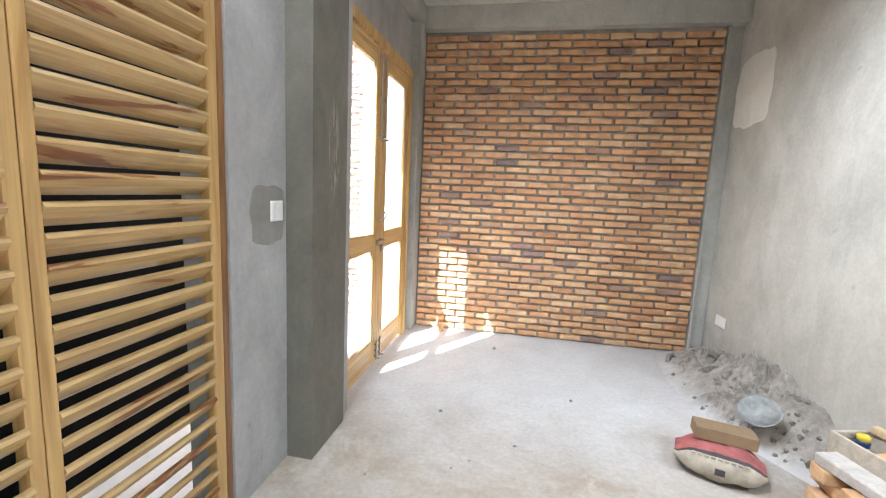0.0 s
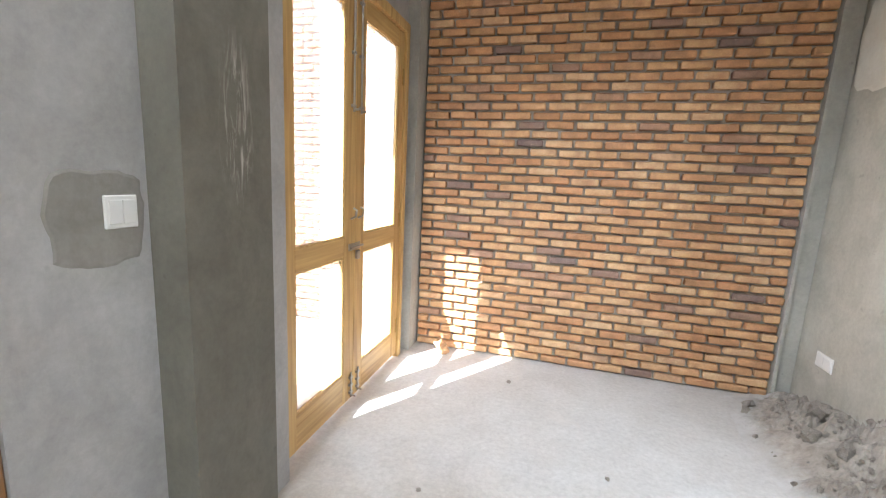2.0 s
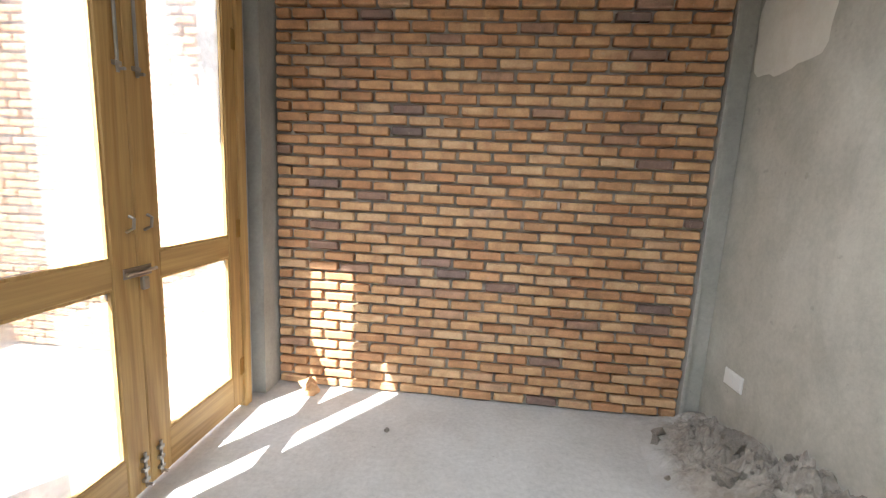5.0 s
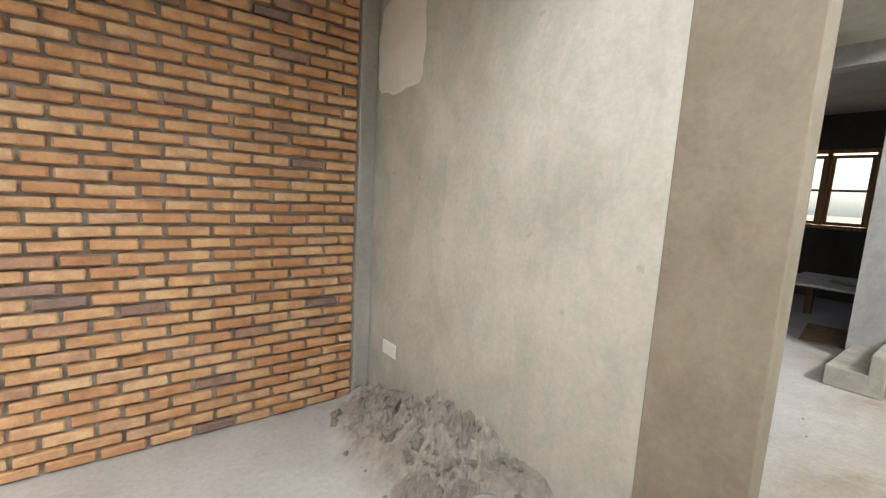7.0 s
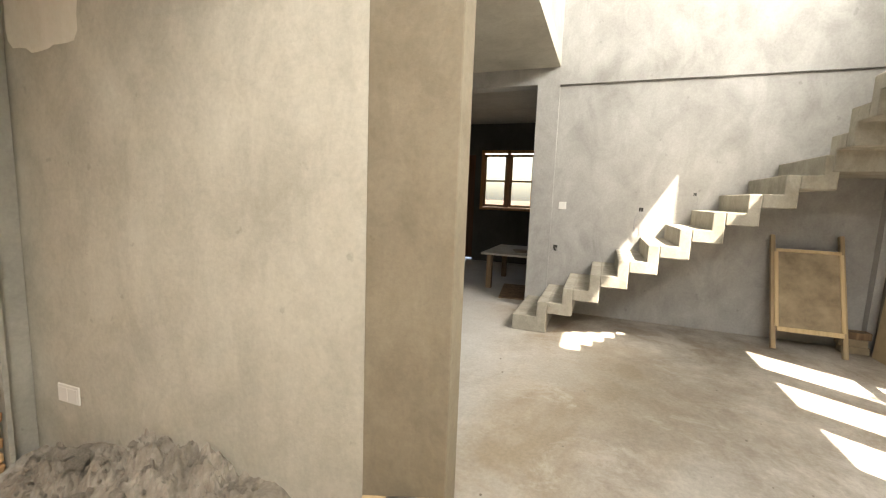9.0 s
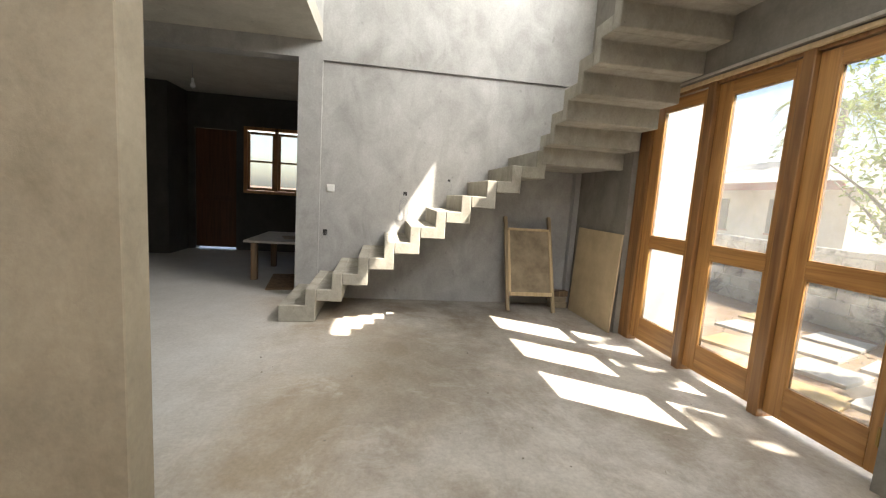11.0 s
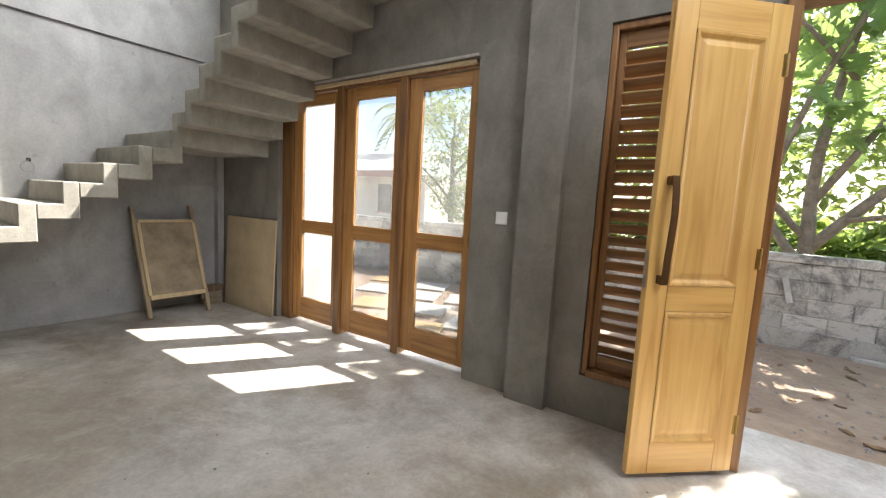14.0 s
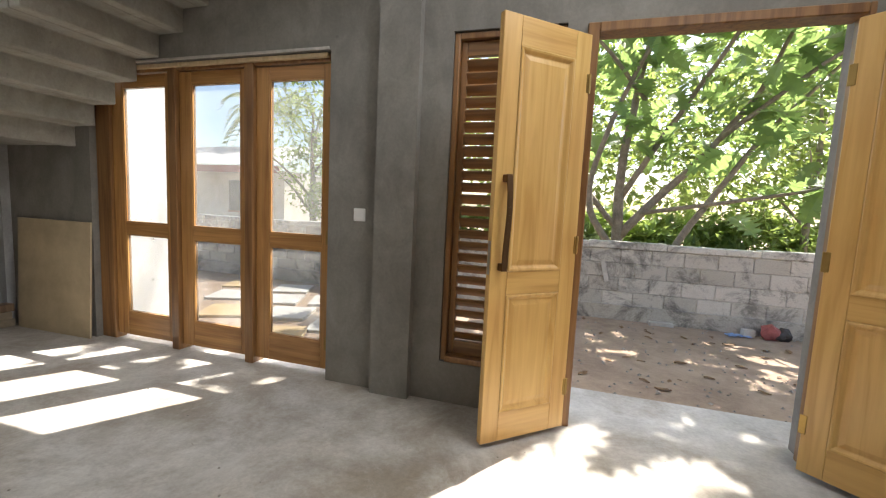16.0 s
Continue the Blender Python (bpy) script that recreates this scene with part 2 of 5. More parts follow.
def heartwood(name, pale, brown):
    """Slats sawn across sapwood and heartwood: pale yellow with hard-edged red-brown flames, more of them on some slats."""
    m, nt, bsdf = nodes_of(name)
    vec = nt.nodes.new("ShaderNodeTexCoord").outputs["Object"]
    rnd = nt.nodes.new("ShaderNodeObjectInfo").outputs["Random"]
    comb = nt.nodes.new("ShaderNodeCombineXYZ")
    for k in range(3):
        nt.links.new(rnd, comb.inputs[k])
    off = nt.nodes.new("ShaderNodeVectorMath")
    off.operation = "MULTIPLY_ADD"
    off.inputs[1].default_value = (19, 23, 29)
    nt.links.new(comb.outputs[0], off.inputs[0])
    nt.links.new(vec, off.inputs[2])
    vec = off.outputs[0]
    flame = noise_tex(nt, vec, 1.0, 5, 0.55, (1.3, 8, 8), 1.6)
    rings = noise_tex(nt, vec, 1.0, 4, 0.5, (3.5, 60, 60), 1.0)
    fib = noise_tex(nt, vec, 1.0, 5, 0.65, (4, 150, 150), 0.2)
    mid = tuple((a * 2 + b) / 3 for a, b in zip(pale, brown))
    col = ramp(nt, flame, [(0.30, brown), (0.385, tuple(v * 1.5 for v in brown)), (0.40, mid), (0.52, pale)])
    col = mixed(nt, "MULTIPLY", 0.55, col, ramp(nt, rings, [(0.32, (0.72, 0.60, 0.48)), (0.50, grey(1))]))
    col = mixed(nt, "OVERLAY", 0.35, col, ramp(nt, fib, [(0.25, grey(0.3)), (0.75, grey(0.68))]))
    nt.links.new(col, bsdf.inputs["Base Color"])
    bsdf.inputs["Roughness"].default_value = 0.38
    bsdf.inputs["Coat Weight"].default_value = 0.25
    bsdf.inputs["Coat Roughness"].default_value = 0.25
    bumped(nt, bsdf, fib, 0.1, 0.003)
    return m


SLAT_L = heartwood("louvre_slat_wood", (0.54, 0.385, 0.175), (0.19, 0.08, 0.028))
TEAK_L = timber("orange_hardwood", (0.30, 0.125, 0.035), (0.50, 0.26, 0.085), 2, 0.4, 0.2)
TEAK_LX = timber("orange_hardwood_across", (0.30, 0.125, 0.035), (0.50, 0.26, 0.085), 0, 0.4, 0.2)
GALV = simple("galvanised_sheet", (0.24, 0.245, 0.24), 0.55, 0.35, 0.4, 14)
BAG_CREAM = simple("cream_sack_cloth", (0.37, 0.325, 0.26), 0.8, 0, 0.3, 14, 0.3)
BAG_RED = simple("red_sack_print", (0.34, 0.105, 0.10), 0.8, 0, 0.4, 12, 0.3)
BAG_BLACK = simple("black_sack_print", (0.05, 0.045, 0.045), 0.7, 0, 0.3, 20, 0.2)
CARTON = simple("brown_cardboard", (0.22, 0.15, 0.085), 0.85, 0, 0.15, 10, 0.1)
CEMENT_WHITE = plaster("whitish_mortar", (0.37, 0.345, 0.31), (0.57, 0.54, 0.50), 5, 60, 0.9, 0.7)
CAN_BLUE = simple("navy_tin", (0.03, 0.05, 0.12), 0.4, 0.1, 0.2)
CAN_YELLOW = simple("yellow_lid", (0.62, 0.47, 0.04), 0.4, 0, 0.1)
SLAT_X = timber("louvre_slat_dark", (0.15, 0.064, 0.022), (0.30, 0.155, 0.056), 0, 0.42, 0.25)
PLY = timber("plywood", (0.50, 0.37, 0.21), (0.62, 0.49, 0.30), 2, 0.7, 0.0, 0.5)
GLASS = glass_mat("dusty_glass", 0.10, (0.40, 0.415, 0.425))
GLASS_HAZE = glass_mat("hazy_glass", 0.30, (0.55, 0.55, 0.545))
WHITE_PLASTIC = simple("white_plastic", (0.78, 0.78, 0.77), 0.35, 0, 0.03)
DARK = simple("dark_void", (0.03, 0.03, 0.03), 0.8)
METAL = simple("dull_steel", (0.42, 0.41, 0.39), 0.38, 1.0)
BRASS = simple("aged_brass", (0.40, 0.27, 0.10), 0.4, 1.0)
# Near-black without gloss: the shade behind the louvre, put into colour.
PASSAGE_SHADE = plaster("passage_shade_black", (0.005, 0.005, 0.005), (0.012, 0.012, 0.011))
PASSAGE_SHADE.node_tree.nodes["Principled BSDF"].inputs["Specular IOR Level"].default_value = 0.03
# Raised towards white so the court throws more light indoors.
PALE_PAVING = plaster("pale_cement_paving", (0.66, 0.64, 0.60), (0.78, 0.76, 0.72), 1.5)
HOUSE_WALL = plaster("cream_house_wall", (0.55, 0.52, 0.44), (0.70, 0.67, 0.58))


def scuffed(name):
    """The concrete of the side column, with chalky white scrapes in one upright area."""
    m = CONCRETE.copy()
    m.name = name
    nt = m.node_tree
    bsdf = nt.nodes["Principled BSDF"]
    base = bsdf.inputs["Base Color"].links[0].from_socket
    vec = nt.nodes.new("ShaderNodeTexCoord").outputs["Object"]
    mp = nt.nodes.new("ShaderNodeMapping")
    mp.inputs["Location"].default_value = (0, -2.14 / 0.085, -1.47 / 0.30)
    mp.inputs["Scale"].default_value = (0, 1 / 0.085, 1 / 0.30)
    nt.links.new(vec, mp.inputs["Vector"])
    ln = nt.nodes.new("ShaderNodeVectorMath")
    ln.operation = "LENGTH"
    nt.links.new(mp.outputs[0], ln.inputs[0])
    inside = ramp(nt, ln.outputs["Value"], [(0.45, grey(1)), (1.0, grey(0))])
    streak = noise_tex(nt, vec, 1.0, 7, 0.75, (20, 34, 4.5), 1.0)
    mask = mixed(nt, "MULTIPLY", 1.0, inside, ramp(nt, streak, [(0.50, grey(0)), (0.66, grey(0.75))]))
    nt.links.new(mixed(nt, "MIX", mask, base, (0.58, 0.56, 0.50)), bsdf.inputs["Base Color"])
    return m


SCUFFED = scuffed("scuffed_concrete")
DAMP = plaster("dark_patching_mortar", (0.22, 0.21, 0.19), (0.31, 0.30, 0.28), 3.0)
PATCH = plaster("pale_patching_mortar", (0.66, 0.64, 0.58), (0.76, 0.74, 0.68), 3.0)
BRONZE = simple("bronze_handle", (0.16, 0.09, 0.045), 0.4, 0.8)


# ---- building helpers ----
def box(bm, x0, x1, y0, y1, z0, z1, bevel=0.0, seg=1):
    r = bmesh.ops.create_cube(bm, size=1.0)
    vs = r["verts"]
    for v in vs:
        v.co = Vector((x0 + (v.co.x + 0.5) * (x1 - x0), y0 + (v.co.y + 0.5) * (y1 - y0), z0 + (v.co.z + 0.5) * (z1 - z0)))
    if bevel:
        es = list({e for v in vs for e in v.link_edges})
        bmesh.ops.bevel(bm, geom=es, offset=bevel, segments=seg, affect="EDGES", profile=0.5)
    return vs


def mesh_of(name, bm, material, smooth=False):
    bmesh.ops.recalc_face_normals(bm, faces=bm.faces)
    me = bpy.data.meshes.new(name)
    if smooth:
        for f in bm.faces:
            f.smooth = True
    bm.to_mesh(me)
    bm.free()
    for mm in material if isinstance(material, (list, tuple)) else [material]:
        me.materials.append(mm)
    return me


def part(name, bm, material, parent, label="", smooth=False):
    ob = new(name, mesh_of(name, bm, material, smooth))
    ob.parent = parent
    if label:
        ob["label"] = label
    return ob


def box_part(name, dims, material, parent, bevel=0.0, label=""):
    bm = bmesh.new()
    box(bm, *dims, bevel)
    return part(name, bm, material, parent, label)


def thing(name, m, label, category, group=""):
    ob = new(name)
    ob.empty_display_size = 0.1
    ob.matrix_world = m
    return tagged(ob, label, category, group)


def single(name, bm, material, label, category, group="", m=None, smooth=False):
    ob = new(name, mesh_of(name, bm, material, smooth))
    if m is not None:
        ob.matrix_world = m
    return tagged(ob, label, category, group)


def setting(name, bm, material, label=""):
    ob = new(name, mesh_of(name, bm, material))
    return tagged(ob, label, kind="structure")


def slab(name, boxes, material, label="", bevel=0.0):
    bm = bmesh.new()
    for b in boxes:
        box(bm, *b, bevel)
    return setting(name, bm, material, label)


def sheet(bm, xs, ys, fn):
    grid = [[bm.verts.new((x, y, fn(x, y))) for y in ys] for x in xs]
    for i in range(len(xs) - 1):
        for j in range(len(ys) - 1):
            bm.faces.new((grid[i][j], grid[i + 1][j], grid[i + 1][j + 1], grid[i][j + 1]))
    return grid


def tube(bm, pts, radii, sides=8):
    """A tapered tube through the points."""
    rings = []
    for i, p in enumerate(pts):
        p = Vector(p)
        d = (Vector(pts[min(i + 1, len(pts) - 1)]) - Vector(pts[max(i - 1, 0)])).normalized()
        u = d.orthogonal().normalized()
        if rings:
            u = (ref - d * ref.dot(d)).normalized()
        ref = u
        w = d.cross(u)
        r = radii[i] if isinstance(radii, (list, tuple)) else radii
        rings.append([bm.verts.new(p + (u * math.cos(a) + w * math.sin(a)) * r) for a in (2 * math.pi * k / sides for k in range(sides))])
    for a, b in zip(rings, rings[1:]):
        for k in range(sides):
            bm.faces.new((a[k], a[(k + 1) % sides], b[(k + 1) % sides], b[k]))
    bm.faces.new(rings[0][::-1])
    bm.faces.new(rings[-1])


def spun(bm, profile, sides=24, centre=(0, 0, 0)):
    """A surface turned round the z axis from (radius, height) pairs."""
    rings = []
    for r, z in profile:
        if r < 1e-5:
            rings.append([bm.verts.new((centre[0], centre[1], centre[2] + z))])
        else:
            rings.append([bm.verts.new((centre[0] + r * math.cos(2 * math.pi * k / sides), centre[1] + r * math.sin(2 * math.pi * k / sides), centre[2] + z)) for k in range(sides)])
    for a, b in zip(rings, rings[1:]):
        for k in range(sides):
            k2 = (k + 1) % sides
            if len(a) == 1 and len(b) > 1:
                bm.faces.new((a[0], b[k2], b[k]))
            elif len(b) == 1 and len(a) > 1:
                bm.faces.new((a[k], a[k2], b[0]))
            elif len(a) > 1:
                bm.faces.new((a[k], a[k2], b[k2], b[k]))


# ---- ground and floors ----
XW, XB, XS, YN, YS = -0.90, 1.84, 5.96, 4.08, -0.98
CEIL = 2.92
EARTH = plaster("earth_yard", (0.225, 0.152, 0.105), (0.39, 0.29, 0.21), 1.2, 30, 0.95, 0.8)
ground_bm = bmesh.new()
span = [-400, -120, -40, -20, -10, -7, -5.5, -4.6, -3.6, -2.6, -1.7, -1.1, 0, 1, 2, 3, 4, 5, 6, 8, 12, 20, 40, 120, 400]
sheet(ground_bm, span, span, lambda x, y: -0.15 + (0.02 * noise.noise((x * 0.9, y * 0.9, 0)) if abs(x) < 10 and -5 < y < -1.6 else 0))
setting("ground", ground_bm, EARTH, "bare brown earth yard with dry leaves")
slab("floor", [(-1.1, 10.2, -1.18, 6.4, -0.14, 0.0)], FLOOR, "rough grey cement screed floor")
slab("verandah_slab", [(-3.0, 2.4, -1.60, -1.184, -0.2, -0.006)], FLOOR, "grey concrete apron outside the entrance")
slab("court_paving", [(-4.2, -1.104, 1.25, 4.39, -0.2, -0.06)], PALE_PAVING, "pale concrete paving of the side court")

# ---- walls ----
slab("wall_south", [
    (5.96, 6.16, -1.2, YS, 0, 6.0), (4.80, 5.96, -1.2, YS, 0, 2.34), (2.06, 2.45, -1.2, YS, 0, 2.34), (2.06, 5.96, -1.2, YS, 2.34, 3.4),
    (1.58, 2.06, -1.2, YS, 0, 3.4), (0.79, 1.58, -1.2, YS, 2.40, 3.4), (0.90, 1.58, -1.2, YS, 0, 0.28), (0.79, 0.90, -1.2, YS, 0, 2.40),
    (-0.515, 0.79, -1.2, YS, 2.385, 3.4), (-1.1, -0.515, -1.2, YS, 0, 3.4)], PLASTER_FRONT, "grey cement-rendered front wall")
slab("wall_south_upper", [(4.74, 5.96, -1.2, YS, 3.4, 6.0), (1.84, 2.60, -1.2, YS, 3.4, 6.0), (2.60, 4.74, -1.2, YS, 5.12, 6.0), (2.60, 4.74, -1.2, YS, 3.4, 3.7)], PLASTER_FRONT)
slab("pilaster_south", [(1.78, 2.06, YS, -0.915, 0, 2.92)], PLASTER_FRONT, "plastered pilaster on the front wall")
slab("wall_west", [
    (-1.1, XW, -0.98, 0.0, 0, CEIL), (-1.1, XW, 0.0, 1.56, 2.40, CEIL), (-1.1, XW, 1.56, 2.46, 0, CEIL), (-0.955, XW, 2.46, 3.82, 2.335, CEIL), (-1.1, XW, 3.82, 4.30, 0, CEIL)], PLASTER_GREY, "grey cement-rendered side wall")
slab("column_west", [(XW, -0.77, 1.935, 2.30, 0, CEIL)], SCUFFED, "bare concrete column with white scuff marks")
slab("pier_west", [(XW, -0.80, 2.302, 2.418, 0, 2.755)], PLASTER_GREY, "rendered return beside the side doors")
slab("column_northwest", [(XW, -0.815, 3.93, 4.30, 0, CEIL)], CONCRETE_BEAM, "bare concrete corner column")
slab("beam_north", [(-0.81, 1.7865, 4.02, 4.30, 2.73, CEIL)], CONCRETE_BEAM, "concrete beam over the brick wall")
slab("beam_west", [(XW, -0.80, 2.40, 4.02, 2.76, CEIL)], CONCRETE_BEAM, "concrete beam over the side doors")
slab("wall_north", [(-0.81, 1.66, 4.116, 4.30, 0, 2.73)], MORTAR_SHADED, "exposed orange brick wall with recessed mortar joints")
slab("column_northeast", [(1.66, 1.785, 4.12, 4.34, 0, 2.73), (1.655, 1.675, 4.07, 4.12, 0, 2.73)], CONCRETE_BEAM, "concrete corner strip beside the brickwork")
skew_bm = bmesh.new()
foot = [(XB, 2.30), (1.94, 2.30), (1.94, 4.34), (1.788, 4.34), (1.788, 4.13)]
low, high = [[skew_bm.verts.new((x, y, z)) for x, y in foot] for z in (0, CEIL)]
skew_bm.faces.new(low[::-1])
skew_bm.faces.new(high)
for k in range(5):
    skew_bm.faces.new((low[k], low[(k + 1) % 5], high[(k + 1) % 5], high[k]))
setting("wall_partition", skew_bm, PLASTER_WARM, "warm grey cement-rendered partition wall")
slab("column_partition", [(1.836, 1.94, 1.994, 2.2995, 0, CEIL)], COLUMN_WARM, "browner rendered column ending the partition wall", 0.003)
slab("wall_stair", [(XS, 6.16, -0.98, 2.18, 0, 2.72), (XS - 0.03, 6.16, -0.98, 2.18, 2.72, 6.0)], PLASTER_GREY, "blue-grey cement-rendered stair wall")
slab("column_southeast", [(5.87, 5.9595, -0.979, -0.91, 0, 1.69)], PLASTER_GREY, "narrow rendered pier in the corner under the stair")
slab("column_stair", [(5.93, 6.16, 2.18, 2.44, 0, 6.0)], PLASTER_GREY, "rendered column at the foot of the stair")
slab("beam_rear", [(5.93, 6.16, 2.44, 6.2, 2.73, CEIL)], PLASTER_GREY, "concrete beam over the rear opening")
# Rear walls and pier carry the room's shade in their colour.
slab("wall_rear", [(9.5, 9.7, 0.5, 2.36, 0, CEIL), (9.5, 9.7, 2.36, 4.10, 0, 1.12), (9.5, 9.7, 2.36, 4.10, 2.37, CEIL), (9.5, 9.7, 4.10, 4.24, 0, CEIL), (9.5, 9.7, 4.24, 4.98, 2.28, CEIL), (9.5, 9.7, 4.98, 6.4, 0, CEIL)], REAR_SHADE, "rendered wall of the rear room, its shade put into the colour")
slab("wall_rear_side", [(6.16, 9.5, 0.5, 0.7, 0, CEIL), (2.0, 9.7, 6.2, 6.4, 0, CEIL), (2.0, 2.2, 4.34, 6.2, 0, CEIL)], REAR_SHADE)
slab("pier_rear", [(8.75, 9.499, 5.10, 6.199, 0, CEIL)], REAR_SHADE, "rendered pier beside the rear door")
slab("ceiling", [(-1.1, XB, 2.19, 4.34, CEIL, 3.1), (XB, 9.7, 2.19, 6.4, CEIL, 3.1), (6.16, 9.7, 0.5, 2.19, CEIL, 3.1)], SLAB, "bare concrete slab soffit")
# The side-wall opening (z 3.5 to 5.4) is made up for the fill lamp.
slab("wall_upper", [(-1.1, 6.16, 2.19, 2.39, 3.1, 6.0), (-1.1, XW, -1.2, 2.19, CEIL, 3.5), (-1.1, XW, -1.2, 2.19, 5.4, 6.0), (-1.1, XW, -1.2, -0.45, 3.5, 5.4), (-1.1, XW, 1.95, 2.19, 3.5, 5.4), (-1.1, 1.84, -1.2, YS, 3.4, 6.0)], PLASTER_GREY, "upper rendered walls round the double-height hall")
# Unseen wall, added to keep the side lamp off the upper flight.
slab("wall_upper_light_block", [(1.64, XB, YS, 2.19, CEIL, 6.0)], PLASTER_GREY)
# Second box is an unseen eave, added to stop sun entering the side opening.
slab("roof", [(-1.1, 6.16, -1.2, 2.39, 6.0, 6.15), (-2.0, -1.102, -1.9, 2.3, 5.62, 5.75)], SLAB, "concrete roof slab with an added eave blocking sun at the upper side opening")

# ---- stair ----
stair = thing("concrete_staircase", pose(5.46, 1.2, 0), "raw concrete folded-plate stair turning at a landing", "staircase")
RISE, GO, THICK = 0.165, 0.245, 0.115


def stair_part(name, outline, axis, lo, hi):
    """An outline in the plane of the flight, drawn across its width: axis 'y' for the lower flight, 'x' for the upper."""
    bm = bmesh.new()
    rings = []
    for w in (lo, hi):
        ring = []
        for u, z in outline:
            n = 0.004 * noise.noise((u * 6, w * 3, z * 6))
            ring.append(bm.verts.new((w - 5.46, u - 1.2 + n, z + n) if axis == "y" else (u - 5.46 + n, w - 1.2, z + n)))
        rings.append(ring)
    n = len(outline)
    for k in range(n):
        bm.faces.new((rings[0][k], rings[0][(k + 1) % n], rings[1][(k + 1) % n], rings[1][k]))
    bm.faces.new(rings[0])
    bm.faces.new(rings[1][::-1])
    bmesh.ops.recalc_face_normals(bm, faces=bm.faces)
    bmesh.ops.bevel(bm, geom=list(bm.edges), offset=0.007, segments=1, affect="EDGES")
    return part(name, bm, CONCRETE_PALE, stair)


for k in range(1, 11):
    y1 = 2.40 - GO * (k - 1)
    front = y1 if k == 1 else y1 - 0.101
    low = 0.0 if k == 1 else RISE * k - THICK
    stair_part("step", [(front, low), (front, RISE * k), (y1 - GO, RISE * k), (y1 - GO, RISE * (k + 1)), (y1 - GO - 0.10, RISE * (k + 1)), (y1 - GO - 0.10, low)], "y", 4.97, XS)
stair_part("landing", [(-0.152, 1.69), (-0.152, 1.813), (YS, 1.813), (YS, 1.69)], "y", 4.97, XS)
for j in range(0, 9):
    x = 4.96 - GO * j
    zb = 1.68 + 0.172 * j
    stair_part("step", [(x, zb), (x + 0.10, zb), (x + 0.10, zb + 0.172 + THICK), (x - GO + 0.101, zb + 0.172 + THICK), (x - GO + 0.101, zb + 0.172), (x, zb + 0.172)], "x", YS, -0.10)

# ---- joinery ----
def glazed_leaf(name, m, w, h, stiles, zs, mats, label, category, group, thick=0.04, glass=GLASS):
    """A glazed leaf standing along local x: two stiles, three rails, two panes. zs: bottom rail top, middle rail bottom and top, top rail bottom."""
    leaf = thing(name, m, label, category, group)
    t, v, hz = thick / 2, mats[0], mats[1]
    s0, s1 = stiles
    for a, b in ((0, s0), (w - s1, w)):
        box_part("stile", (a, b, -t, t, 0, h), v, leaf, 0.004)
    for a, b in ((0, zs[0]), (zs[1], zs[2]), (zs[3], h)):
        box_part("rail", (s0 + 0.0005, w - s1 - 0.0005, -t + 0.002, t - 0.002, a, b), hz, leaf, 0.003)
    for a, b in ((zs[0], zs[1]), (zs[2], zs[3])):
        bm = bmesh.new()
        vs = [bm.verts.new(c) for c in ((s0, 0, a), (w - s1, 0, a), (w - s1, 0, b), (s0, 0, b))]
        bm.faces.new(vs)
        pane = part("pane", bm, glass, leaf, "dusty clear glass")
        pane.visible_shadow = False
        bead = bmesh.new()
        for q in ((s0, w - s1, a, a + 0.01), (s0, w - s1, b - 0.01, b), (s0, s0 + 0.01, a + 0.01, b - 0.01), (w - s1 - 0.01, w - s1, a + 0.01, b - 0.01)):
            for sy in (-1, 1):
                box(bead, q[0], q[1], min(sy * 0.002, sy * 0.015), max(sy * 0.002, sy * 0.015), q[2], q[3])
        part("glazing_bead", bead, v, leaf)
    return leaf


def hinge(leaf, x, y, z):
    bm = bmesh.new()
    box(bm, x - 0.016, x + 0.016, y - 0.003, y + 0.003, z - 0.05, z + 0.05, 0.002)
    tube(bm, [(x, y + 0.004, z - 0.052), (x, y + 0.004, z + 0.052)], 0.006)
    return part("hinge", bm, BRASS, leaf, "aged brass hinge")


def bolt(leaf, x, y, z0, z1, sy=1):
    bm = bmesh.new()
    tube(bm, [(x, y + sy * 0.012, z0), (x, y + sy * 0.012, z1)], 0.006)
    for z in (z0 + 0.03, (z0 + z1) / 2, z1 - 0.03):
        box(bm, x - 0.014, x + 0.014, min(y, y + sy * 0.018), max(y, y + sy * 0.018), z - 0.008, z + 0.008, 0.002)
    tube(bm, [(x, y + sy * 0.012, z0 + 0.012), (x, y + sy * 0.04, z0 + 0.012)], 0.006)
    return part("bolt", bm, METAL, leaf, "steel tower bolt")


